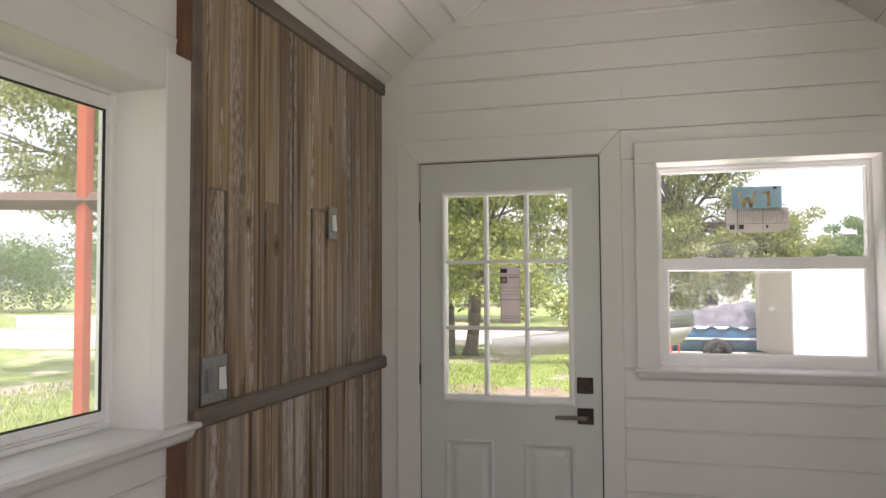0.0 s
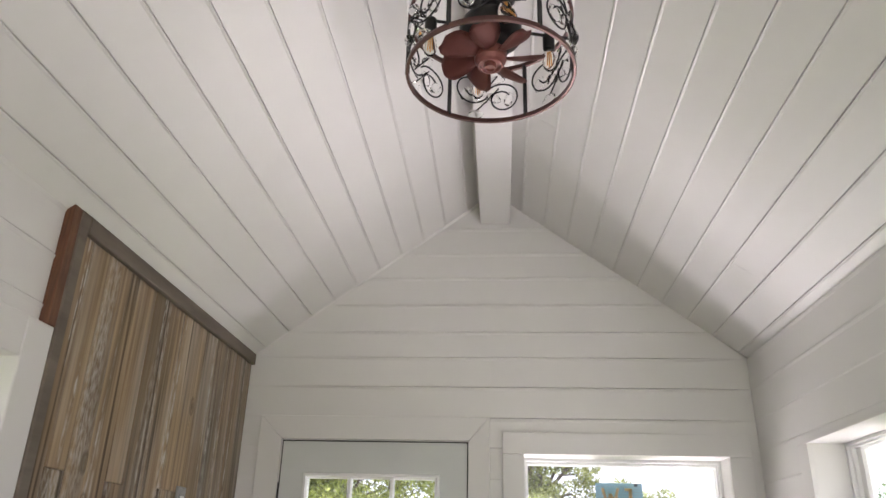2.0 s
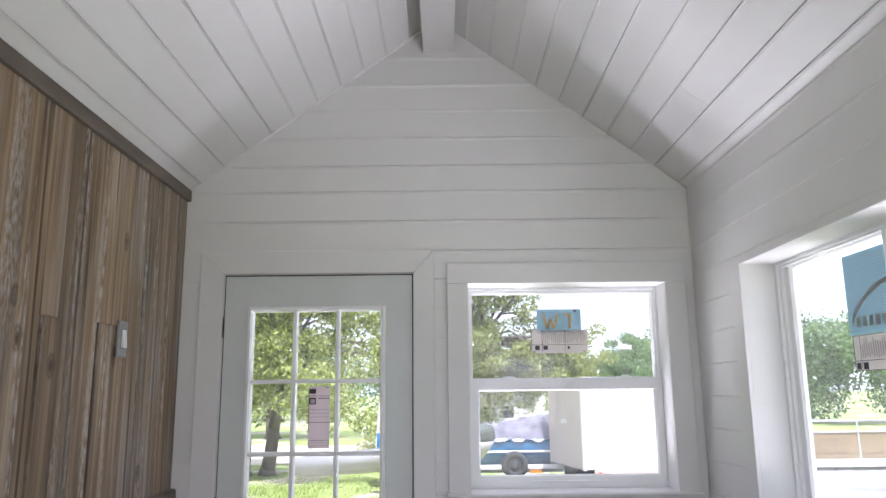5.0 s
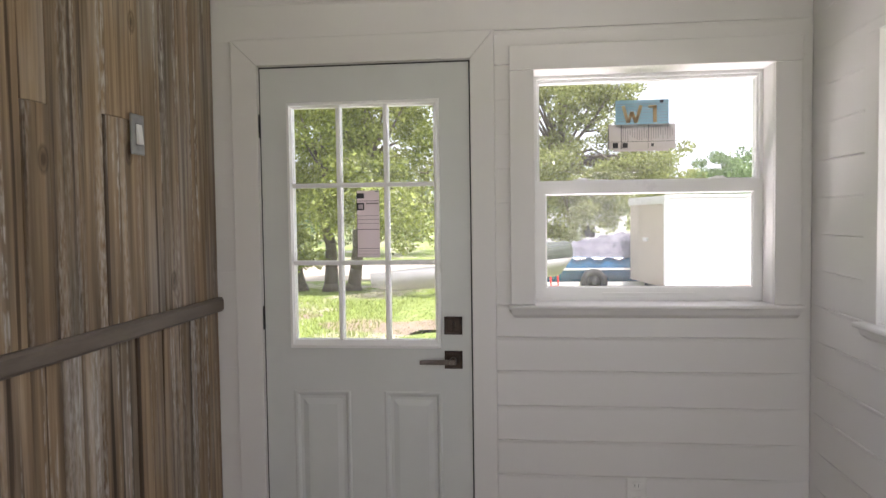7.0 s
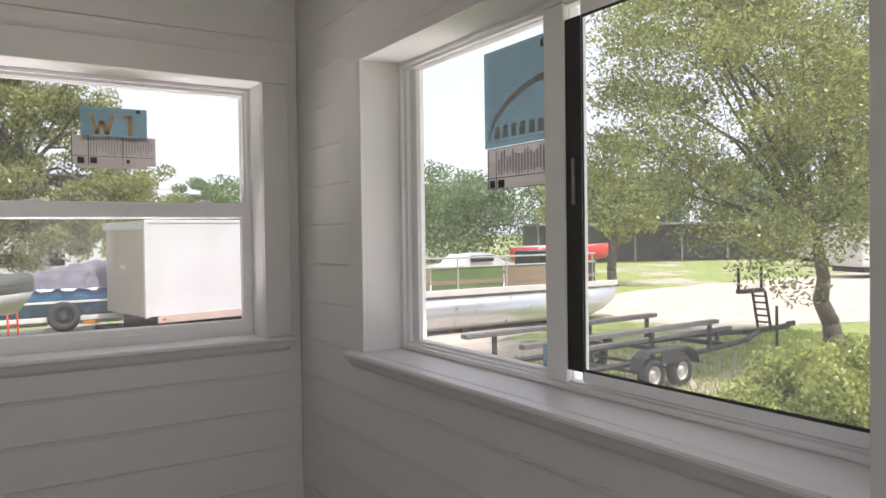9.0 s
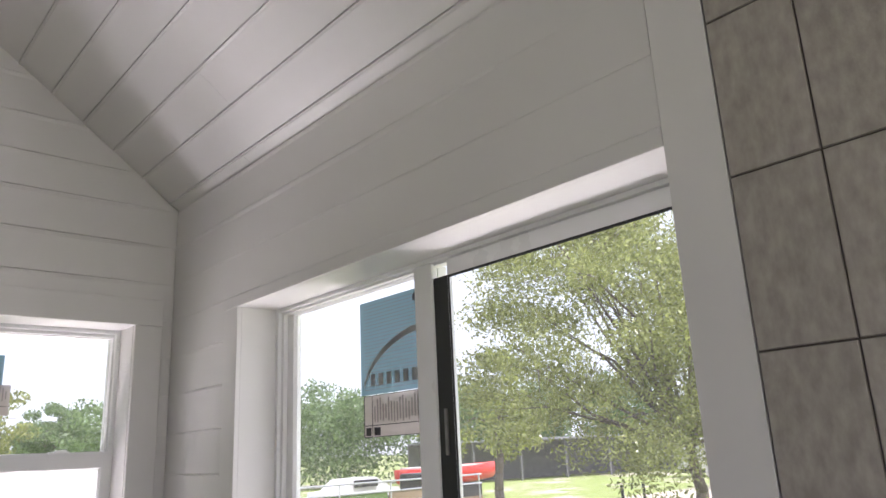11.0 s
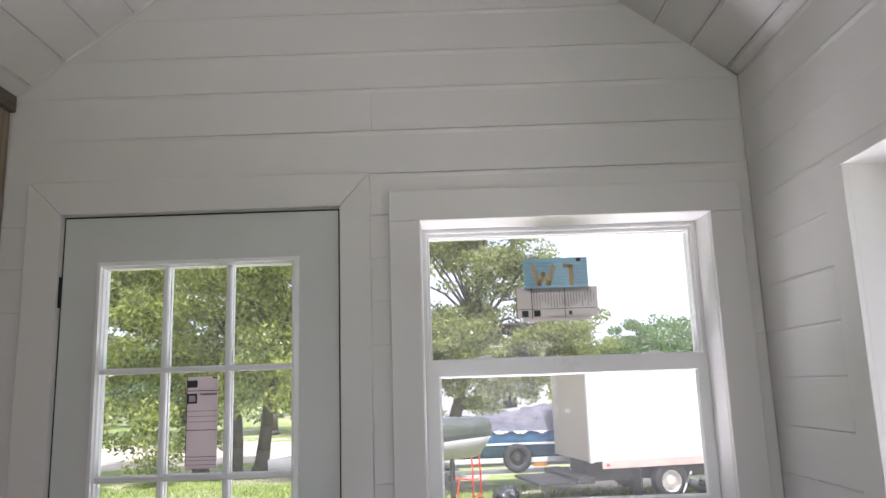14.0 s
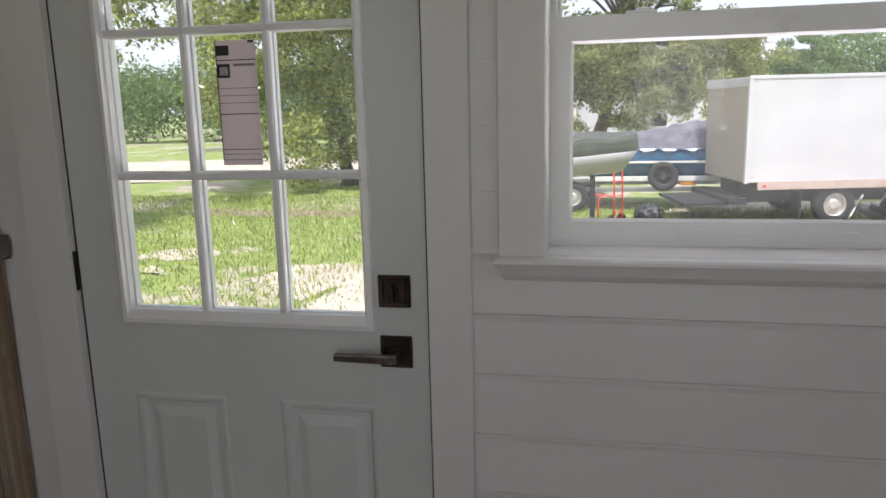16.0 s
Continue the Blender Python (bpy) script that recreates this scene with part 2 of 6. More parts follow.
ROCKER = surface("white_plastic", (0.78, 0.77, 0.74), None, 0.35, bump=0.02)
GREYPL = surface("grey_plastic", (0.16, 0.155, 0.15), None, 0.4, bump=0.02)
BLUEFILM = film_material("blue_label_film", (0.25, 0.40, 0.46), 0.22)
ORANGEFILM = film_material("orange_print", (0.78, 0.60, 0.36), 0.1)
PALEFILM = film_material("pale_print", (0.52, 0.50, 0.48), 0.1)
PAPERFILM = film_material("label_paper", (0.50, 0.46, 0.43), 0.25)
DOORPAPER = film_material("door_label_paper", (0.72, 0.64, 0.66), 0.05)
INK = surface("print_ink", (0.03, 0.03, 0.035), None, 0.6, bump=0)
INKGREY = film_material("grey_print", (0.28, 0.25, 0.25), 0.15)
# outdoors
BARK = surface("oak_bark", (0.22, 0.18, 0.15), (0.10, 0.08, 0.066), 0.9, scale=6, stretch=(3, 3, 0.6), bump=0.7, depth=0.03, fine=14)
LEAF_A = leaf_material("oak_leaves", (0.155, 0.180, 0.055), (0.32, 0.345, 0.13))
LEAF_B = leaf_material("yellow_green_leaves", (0.155, 0.190, 0.045), (0.36, 0.40, 0.12))
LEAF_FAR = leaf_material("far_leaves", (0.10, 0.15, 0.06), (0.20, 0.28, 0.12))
REDPOST = surface("red_painted_wood", (0.50, 0.10, 0.045), (0.40, 0.075, 0.035), 0.6, scale=5, stretch=(4, 4, 0.5), bump=0.2)
BROWNBEAM = surface("brown_wood", (0.13, 0.075, 0.055), (0.08, 0.045, 0.035), 0.7, scale=5)
TRUCKW = surface("truck_white", (0.62, 0.61, 0.63), (0.55, 0.54, 0.56), 0.4, scale=1.2, bump=0.05)
TRUCKD = surface("truck_door_grey", (0.46, 0.39, 0.335), (0.39, 0.33, 0.285), 0.55, scale=1.5, bump=0.05)
TRUCKP = surface("faded_pink_rail", (0.55, 0.42, 0.37), (0.45, 0.34, 0.30), 0.55, scale=3)
TYRE = surface("tyre", (0.025, 0.025, 0.026), (0.016, 0.016, 0.016), 0.8, scale=20, bump=0.3)
RIM = surface("rim_white", (0.6, 0.58, 0.54), (0.45, 0.42, 0.38), 0.4, metal=0.3, scale=9)
STEEL = surface("dark_steel", (0.06, 0.058, 0.058), (0.035, 0.034, 0.034), 0.55, metal=0.5, scale=9)
GALV = surface("galvanised", (0.42, 0.42, 0.43), (0.33, 0.33, 0.34), 0.45, metal=0.7, scale=10)
ALU = surface("boat_aluminium", (0.62, 0.63, 0.65), (0.54, 0.55, 0.57), 0.3, metal=0.7, scale=3)
BOATBLUE = surface("boat_blue", (0.02, 0.13, 0.27), (0.015, 0.09, 0.2), 0.25, scale=3)
BOATWHITE = surface("boat_white", (0.72, 0.70, 0.66), (0.64, 0.62, 0.58), 0.35, scale=3)
TARP = surface("grey_tarp", (0.34, 0.32, 0.37), (0.17, 0.165, 0.20), 0.55, scale=4, bump=0.6, depth=0.03, fine=5)
BEIGE = surface("beige_cover", (0.58, 0.53, 0.46), (0.5, 0.45, 0.39), 0.6, scale=3)
SKIFF = surface("skiff_hull", (0.30, 0.29, 0.28), (0.23, 0.22, 0.21), 0.5, scale=3)
GREENC = surface("dark_green_cover", (0.075, 0.085, 0.07), (0.05, 0.058, 0.048), 0.7, scale=6, bump=0.5, depth=0.02, fine=9)
REDP = surface("red_paint", (0.72, 0.035, 0.02), (0.6, 0.025, 0.016), 0.4)
BAGM = surface("black_bag", (0.03, 0.03, 0.033), (0.015, 0.015, 0.016), 0.25, scale=6, bump=0.8, depth=0.02, fine=12)
COWL = surface("dark_cowling", (0.085, 0.09, 0.10), (0.06, 0.064, 0.072), 0.22, scale=3, bump=0.03)
TAN = surface("pontoon_tan", (0.30, 0.22, 0.13), (0.22, 0.16, 0.10), 0.5, scale=2)
GREENP = surface("pontoon_green", (0.12, 0.20, 0.05), (0.09, 0.15, 0.04), 0.5, scale=2)
CARPET = surface("bunk_carpet", (0.16, 0.15, 0.145), (0.10, 0.095, 0.09), 0.95, scale=20)
SHED = surface("dark_shed", (0.20, 0.19, 0.19), (0.13, 0.125, 0.125), 0.8, scale=2)
ROOFM = surface("roof_metal", (0.35, 0.34, 0.33), None, 0.5, scale=2)
SIDING = surface("outer_siding", (0.45, 0.12, 0.07), None, 0.7, scale=3)
AMBERL = surface("orange_lamp", (0.7, 0.28, 0.03), None, 0.3, bump=0)

# ---------------------------------------------------------------- mesh helpers


def mesh_of(name, verts, faces):
    me = bpy.data.meshes.new(name)
    me.from_pydata([tuple(v) for v in verts], [], faces)
    me.update()
    return me


def from_bm(name, bm, smooth=False):
    bmesh.ops.recalc_face_normals(bm, faces=bm.faces[:])
    me = bpy.data.meshes.new(name)
    bm.to_mesh(me)
    bm.free()
    if smooth:
        for poly in me.polygons:
            poly.use_smooth = True
    return me


def part(name, data, material, parent=None, label="", smooth=False):
    """One mesh object from a bmesh or a mesh, under a thing or a part."""
    me = data if isinstance(data, bpy.types.Mesh) else from_bm(name, data, smooth)
    if material and not me.materials:
        me.materials.append(material)
    ob = new(name, me)
    ob.parent = parent
    return tagged(ob, label)


def thing(name, label, category, at=(0, 0, 0), turn=0.0, group="", kind=""):
    ob = new(name)
    ob.empty_display_size = 0.05
    ob.matrix_world = pose(*at, 0, 0, turn)
    return tagged(ob, label, category, group, kind)


def add_box(bm, x0, x1, y0, y1, z0, z1, bevel=0.0):
    tmp = bmesh.new()
    bmesh.ops.create_cube(tmp, size=1, matrix=Matrix.Translation(((x0 + x1) / 2, (y0 + y1) / 2, (z0 + z1) / 2)) @ Matrix.Diagonal((abs(x1 - x0), abs(y1 - y0), abs(z1 - z0), 1)))
    if bevel:
        bmesh.ops.bevel(tmp, geom=tmp.edges[:], offset=bevel, segments=2, profile=0.6, affect="EDGES")
    me = bpy.data.meshes.new("tmp")
    tmp.to_mesh(me)
    tmp.free()
    bm.from_mesh(me)
    bpy.data.meshes.remove(me)
    return bm


def box(x0, x1, y0, y1, z0, z1, bevel=0.0):
    return add_box(bmesh.new(), x0, x1, y0, y1, z0, z1, bevel)


def add_rod(bm, a, b, r0, r1=None, sides=12):
    a, b = Vector(a), Vector(b)
    d = b - a
    m = Matrix.Translation((a + b) / 2) @ d.to_track_quat("Z", "Y").to_matrix().to_4x4()
    bmesh.ops.create_cone(bm, cap_ends=True, segments=sides, radius1=r0, radius2=r0 if r1 is None else r1, depth=d.length, matrix=m)
    return bm


def rod(a, b, r0, r1=None, sides=12):
    return add_rod(bmesh.new(), a, b, r0, r1, sides)


def add_lathe(bm, profile, sides=32, m=None):
    """Turns (radius, height) pairs round z."""
    m = m or Matrix()
    rings = []
    for r, z in profile:
        if r < 1e-5:
            rings.append([bm.verts.new(m @ Vector((0, 0, z)))])
        else:
            rings.append([bm.verts.new(m @ Vector((r * math.cos(2 * math.pi * k / sides), r * math.sin(2 * math.pi * k / sides), z))) for k in range(sides)])
    for a, b in zip(rings, rings[1:]):
        for k in range(sides):
            j = (k + 1) % sides
            q = [a[k % len(a)], a[j % len(a)], b[j % len(b)], b[k % len(b)]]
            q = [v for n, v in enumerate(q) if v not in q[:n]]
            if len(q) > 2:
                bm.faces.new(q)
    return bm


def tube(points, r, sides=6, closed=False):
    """A tube along a curve through the points."""
    bm = bmesh.new()
    pts = [Vector(p) for p in points]
    n = len(pts)
    rings = []
    for k, p in enumerate(pts):
        a = pts[(k - 1) % n] if closed or k else p
        b = pts[(k + 1) % n] if closed or k < n - 1 else p
        t = (b - a).normalized()
        side = t.cross(Vector((0.13, 0.31, 0.94)))
        if side.length < 1e-3:
            side = t.cross(Vector((1, 0, 0)))
        side.normalize()
        up = side.cross(t)
        rings.append([bm.verts.new(p + r * (math.cos(2 * math.pi * j / sides) * side + math.sin(2 * math.pi * j / sides) * up)) for j in range(sides)])
    for k in range(n if closed else n - 1):
        a, b = rings[k], rings[(k + 1) % n]
        for j in range(sides):
            bm.faces.new((a[j], a[(j + 1) % sides], b[(j + 1) % sides], b[j]))
    if not closed:
        bm.faces.new(rings[0])
        bm.faces.new(rings[-1][::-1])
    return bm


def prism(bm, outline, axis, w0, w1, chamfer=0.0, soft=False):
    """Extrudes a convex outline of (u, v) from w0 (back) to w1 (front), whose front edges are chamfered.
    axis "y": u is x, v is z; axis "x": u is y, v is z."""
    put = (lambda u, v, w: (u, w, v)) if axis == "y" else (lambda u, v, w: (w, u, v))
    n = len(outline)
    cu, cv = sum(p[0] for p in outline) / n, sum(p[1] for p in outline) / n
    s = 1 if w1 > w0 else -1

    def inset(d):
        out = []
        for k in range(n):
            p, a, b = Vector(outline[k]), Vector(outline[k - 1]), Vector(outline[(k + 1) % n])
            e1, e2 = (p - a).normalized(), (b - p).normalized()
            n1, n2 = Vector((-e1.y, e1.x)), Vector((-e2.y, e2.x))
            if n1.dot(Vector((cu, cv)) - p) < 0:
                n1, n2 = -n1, -n2
            k2 = max(0.25, 1 + n1.dot(n2))
            out.append(p + (n1 + n2) * d / k2)
        return out

    rings = [[bm.verts.new(put(u, v, w0)) for u, v in outline]]
    if chamfer:
        rings.append([bm.verts.new(put(u, v, w1 - s * chamfer)) for u, v in outline])
        if soft:
            for k in (0.29, 0.71):
                rings.append([bm.verts.new(put(p.x, p.y, w1 - s * chamfer * (1 - math.sqrt(1 - (1 - k) ** 2)) ** 1.0)) for p in inset(chamfer * k)])
        rings.append([bm.verts.new(put(p.x, p.y, w1)) for p in inset(chamfer)])
    else:
        rings.append([bm.verts.new(put(u, v, w1)) for u, v in outline])
    for a, b in zip(rings, rings[1:]):
        for k in range(n):
            bm.faces.new((a[k], a[(k + 1) % n], b[(k + 1) % n], b[k]))
    bm.faces.new(rings[0])
    bm.faces.new(rings[-1])
    return bm


def plate(bm, axis, u0, u1, v0, v1, w0, w1, holes=()):
    """A slab with rectangular holes through it, in the axes of prism()."""
    put = (lambda u, v, w: (u, w, v)) if axis == "y" else (lambda u, v, w: (w, u, v))
    us = sorted({u0, u1, *(h[0] for h in holes), *(h[1] for h in holes)})
    vs = sorted({v0, v1, *(h[2] for h in holes), *(h[3] for h in holes)})
    us, vs = [u for u in us if u0 <= u <= u1], [v for v in vs if v0 <= v <= v1]

    def solid(i, j):
        if not (0 <= i < len(us) - 1 and 0 <= j < len(vs) - 1):
            return False
        cu, cv = (us[i] + us[i + 1]) / 2, (vs[j] + vs[j + 1]) / 2
        return not any(h[0] < cu < h[1] and h[2] < cv < h[3] for h in holes)

    cache = {}

    def vert(i, j, w):
        if (i, j, w) not in cache:
            cache[i, j, w] = bm.verts.new(put(us[i], vs[j], w))
        return cache[i, j, w]

    for i in range(len(us) - 1):
        for j in range(len(vs) - 1):
            if not solid(i, j):
                continue
            for w in (w0, w1):
                bm.faces.new([vert(i, j, w), vert(i + 1, j, w), vert(i + 1, j + 1, w), vert(i, j + 1, w)])
            for di, dj, c in ((-1, 0, ((i, j), (i, j + 1))), (1, 0, ((i + 1, j), (i + 1, j + 1))), (0, -1, ((i, j), (i + 1, j))), (0, 1, ((i, j + 1), (i + 1, j + 1)))):
                if not solid(i + di, j + dj):
                    (a, b), (e, f) = c
                    bm.faces.new([vert(a, b, w0), vert(e, f, w0), vert(e, f, w1), vert(a, b, w1)])
    return bm


def rings(bm, axis, rects, cap=True):
    """Nested rectangles (u0, u1, v0, v1, w) joined one to the next: mouldings and raised panels."""
    put = (lambda u, v, w: (u, w, v)) if axis == "y" else (lambda u, v, w: (w, u, v))
    rs = [[bm.verts.new(put(u, v, w)) for u, v in ((a, c), (b, c), (b, d), (a, d))] for a, b, c, d, w in rects]
    for p, q in zip(rs, rs[1:]):
        for k in range(4):
            bm.faces.new((p[k], p[(k + 1) % 4], q[(k + 1) % 4], q[k]))
    if cap:
        bm.faces.new(rs[-1])
    return bm


# ---------------------------------------------------------------- plan of the room
LX, RX, FY, BY = -1.003, 1.222, 3.21, -3.0      # inner faces of the walls
RIDGE, EAVE, SLOPE = 0.118, 2.432, 0.742
OUT = 0.215                                     # wall thickness
BEAM = (0.054, 0.196, 3.088)
TILE_Y = 1.176                                  # tiles begin here on the side wall
LW = (0.14, 1.587, 1.143, 2.003)                # side window openings: y0, y1, z0, z1
RW = (1.272, 2.716, 1.143, 1.994)
FW = (0.243, 1.091, 1.143, 2.004)               # front window: x0, x1, z0, z1
DOOR = (-0.807, 0.003, 0.02, 2.05)
GROUND = -0.95
LAMP_HOLE = (-2.3, -0.7, 1.143, 2.0)                  # unseen rear side openings, added to hold fill lamps


def roof_z(x):
    return EAVE + SLOPE * (RX - RIDGE) - SLOPE * abs(x - RIDGE)


def left_of(z):
    return RIDGE - (roof_z(RIDGE) - z) / SLOPE


def right_of(z):
    return RIDGE + (roof_z(RIDGE) - z) / SLOPE


# floor, out of view, in a light colour that bounces light upward
floor = thing("floor", "unseen light brown floorboards, coloured to bounce light upward in a small unfurnished house", "floor", kind="structure")
bm = box(LX - OUT, RX + OUT, BY - OUT, FY + OUT, -0.18, -0.012)
part("subfloor", bm, FLOORM, floor)
k = 0
x = LX
while x < RX - 0.01:
    x2 = min(x + 0.158, RX)
    part("floorboard", box(x + 0.001, x2 - 0.001, BY, FY, -0.012, 0.0, 0.002), FLOORM, floor)
    x = x2

# front wall, door opening and window opening through it
wall_front = thing("wall_front", "white painted horizontal shiplap gable wall", "wall", kind="structure")
bm = plate(bmesh.new(), "y", LX - OUT, RX + OUT, -0.18, EAVE, FY + 0.013, FY + OUT, [(DOOR[0] - 0.02, DOOR[1] + 0.012, 0.0, DOOR[3] + 0.012), (FW[0] - .0135, FW[1] + .0135, FW[2] - 0.025, FW[3] + .0135)])
part("wall_core", bm, WHITE, wall_front)
bm = prism(bmesh.new(), [(LX - OUT, EAVE), (RX + OUT, EAVE), (RIDGE + 0.02, roof_z(RIDGE) + 0.16), (RIDGE - 0.02, roof_z(RIDGE) + 0.16)], "y", FY + OUT, FY + 0.013)
part("gable_core", bm, WHITE, wall_front)

wall_right = thing("wall_right", "white painted shiplap side wall with taupe tile beyond the window", "wall", kind="structure")
bm = plate(bmesh.new(), "x", BY, FY + 0.013, -0.18, EAVE, RX + OUT, RX + 0.013, [(RW[0] - .0115, RW[1] + .0115, RW[2] - 0.025, RW[3] + .0115), LAMP_HOLE])
part("wall_core", bm, WHITE, wall_right)
wall_left = thing("wall_left", "white painted side wall with weathered board panel", "wall", kind="structure")
bm = plate(bmesh.new(), "x", BY, FY + 0.013, -0.18, EAVE, LX - 0.165, LX - 0.013, [(LW[0] - .0115, LW[1] + .0115, LW[2] - 0.025, LW[3] + .0115), LAMP_HOLE])
part("wall_core", bm, WHITE, wall_left)
wall_back = thing("wall_back", "unseen plain white rear wall with an opening added for a fill lamp", "wall", kind="structure")
bm = plate(bmesh.new(), "y", LX - OUT, RX + OUT, -0.18, EAVE, BY - OUT, BY, [(-0.86, 1.08, 0.0, 2.22)])
part("wall_core", bm, WHITE, wall_back)
bm = prism(bmesh.new(), [(LX - OUT, EAVE), (RX + OUT, EAVE), (RIDGE + 0.02, roof_z(RIDGE) + 0.16), (RIDGE - 0.02, roof_z(RIDGE) + 0.16)], "y", BY - OUT, BY)
part("gable_core", bm, WHITE, wall_back)

# unseen roof added above the ceiling; its eaves are sized to block the sun
for name, side in (("roof_left", -1), ("roof_right", 1)):
    bm = bmesh.new()
    xe = RIDGE + side * (RX - RIDGE + OUT + (0.32 if side < 0 else 0.14))
    t = 0.16
    put = [(RIDGE, roof_z(RIDGE) + 0.10), (xe, roof_z(xe) + 0.10), (xe, roof_z(xe) + 0.10 + t), (RIDGE, roof_z(RIDGE) + 0.10 + t)]
    prism(bm, put, "y", BY - 0.5, FY + OUT + 0.35)
    tagged(part(name, bm, ROOFM), "unseen roof slope with eaves added to keep sun off the sills", "roof", kind="structure")

# ceilings: boards that run along the room, each with a painted lip along its upper edge beside a thin joint
def ceiling(name, side, first, pitch):
    bm = bmesh.new()
    along = Vector((side, 0, -SLOPE)).normalized()
    normal = Vector((-side * SLOPE, 0, -1)).normalized()
    top = Vector((RIDGE, 0, roof_z(RIDGE)))
    total = (RX - RIDGE if side > 0 else RIDGE - LX) / abs(along.x)
    rnd = random.Random(5 + side)
    s = first
    while s < total:
        a, b = max(0.088 if side < 0 else 0.03, s) + 0.0008, min(total + 0.01, s + pitch) - 0.0008
        y = BY
        while y < FY and b > a:
            y2 = y + rnd.uniform(2.2, 4.2)
            if FY - y2 < 0.4:
                y2 = FY
            lift = rnd.uniform(0, 0.0012)
            n = max(2, int((y2 - y) / 0.16))
            rows = []
            for k in range(n + 1):
                w = y + (y2 - y) * k / n
                end = 0.0022 if (k == 0 and y > BY) or (k == n and y2 < FY) else 0.0
                w += end * 0.3 * (1 if k == 0 else -1)
                wide = 0.0078 + 0.0016 * noise.noise((s * 9, w * 2.5, 1))
                proud = 0.0034 + 0.0008 * noise.noise((s * 7, w * 2.0, 4))
                ring = [(a, -0.02), (a, lift - 0.002), (a + wide * 0.14, lift + proud * 0.6), (a + wide * 0.34, lift + proud), (a + wide * 0.6, lift + proud * 0.8), (a + wide * 1.2, lift - end), (b - 0.0012, lift - end), (b, lift - 0.0013), (b, -0.02)]
                rows.append([bm.verts.new(top + along * q + normal * d + Vector((0, w, 0))) for q, d in ring])
            for p, q in zip(rows, rows[1:]):
                for i in range(8):
                    bm.faces.new((p[i], p[i + 1], q[i + 1], q[i]))
            for p in (rows[0], rows[-1]):
                bm.faces.new(p)
            y = y2
        s += pitch
    # backing behind the joints
    o = [top + along * (0.07 if side < 0 else 0) - normal * 0.012, top + along * (total + 0.05) - normal * 0.012]
    vs = [bm.verts.new(p + Vector((0, w, 0))) for p, w in ((o[0], BY), (o[1], BY), (o[1], FY), (o[0], FY))]
    bm.faces.new(vs)
    tagged(part(name, bm, CEIL), "white painted tongue and groove sloping ceiling boards", "ceiling", kind="structure")


ceiling("ceiling_left", -1, 0.031, 0.1281)
ceiling("ceiling_right", 1, 0.040, 0.1295)

beam = part("ridge_beam", box(BEAM[0], BEAM[1], BY, FY - 0.001, BEAM[2], roof_z(RIDGE) + 0.03, 0.003), CEIL)
tagged(beam, "white painted ridge beam under the sloping ceiling", "beam", kind="structure")
# thin strip in the angle of gable and ceiling
bm = bmesh.new()
add_rod(bm, (LX, FY - 0.004, EAVE - 0.006), (BEAM[0], FY - 0.004, roof_z(BEAM[0]) - 0.006), 0.008, sides=8)
tagged(part("gable_trim", bm, CEIL), "thin white caulked strip along the gable slope", "trim", kind="structure")

# ---------------------------------------------------------------- front door
door = thing("door_1", "closed pale grey nine-light panelled front door", "door", kind="structure")
x0, x1, z0, z1 = DOOR
GL = (-0.686, -0.135, 1.0, 1.895)
PANELS = [(-0.697, -0.470, 0.17, 0.803), (-0.338, -0.113, 0.17, 0.803)]
LITE = (-0.705, -0.112, 0.968, 1.915)
DY = FY + 0.005
bm = plate(bmesh.new(), "y", x0, x1, z0, z1, DY + 0.044, DY, [(GL[0] - .004, GL[1] + .004, GL[2] - .004, GL[3] + .004), *PANELS])
part("slab", bm, DOORP, door)
for a, b, c, d in PANELS:
    bm = rings(bmesh.new(), "y", [(a, b, c, d, DY), (a + .006, b - .006, c + .006, d - .006, DY - .004), (a + .014, b - .014, c + .014, d - .014, DY - .003), (a + .022, b - .022, c + .022, d - .022, DY + .008), (a + .034, b - .034, c + .034, d - .034, DY + .008), (a + .056, b - .056, c + .056, d - .056, DY + .001)])
    part("panel", bm, DOORP, door)
    part("panel_back", box(a, b, DY + 0.03, DY + 0.043, c, d), DOORP, door)
a, b, c, d = LITE
e, f, g, h = GL
bm = rings(bmesh.new(), "y", [(a, b, c, d, DY - .0005), (a + .003, b - .003, c + .003, d - .003, DY - .009), (a + .013, b - .013, c + .013, d - .013, DY - .011), (e - .004, f + .004, g - .004, h + .004, DY - .002), (e, f, g, h, DY + .001), (e, f, g, h, DY + .044)], cap=False)
part("glazing_frame", bm, VINYL, door)
mw = 0.0085
for k in (1, 2):
    xm = e + (f - e) * k / 3
    bm = prism(bmesh.new(), [(xm - mw, g), (xm + mw, g), (xm + mw, h), (xm - mw, h)], "y", DY + .016, DY - .001, 0.004)
    prism(bm, [(xm - mw, g), (xm + mw, g), (xm + mw, h), (xm - mw, h)], "y", DY + .026, DY + .043, 0.004)
    part("muntin", bm, VINYL, door)
    zm = g + (h - g) * k / 3
    bm = prism(bmesh.new(), [(e, zm - mw), (f, zm - mw), (f, zm + mw), (e, zm + mw)], "y", DY + .0165, DY - .0015, 0.004)
    prism(bm, [(e, zm - mw), (f, zm - mw), (f, zm + mw), (e, zm + mw)], "y", DY + .0265, DY + .0435, 0.004)
    part("muntin", bm, VINYL, door)
pane = part("pane", box(e, f, DY + .0175, DY + .0235, g, h), GLASS, door, "clear glass")
pane.visible_shadow = False
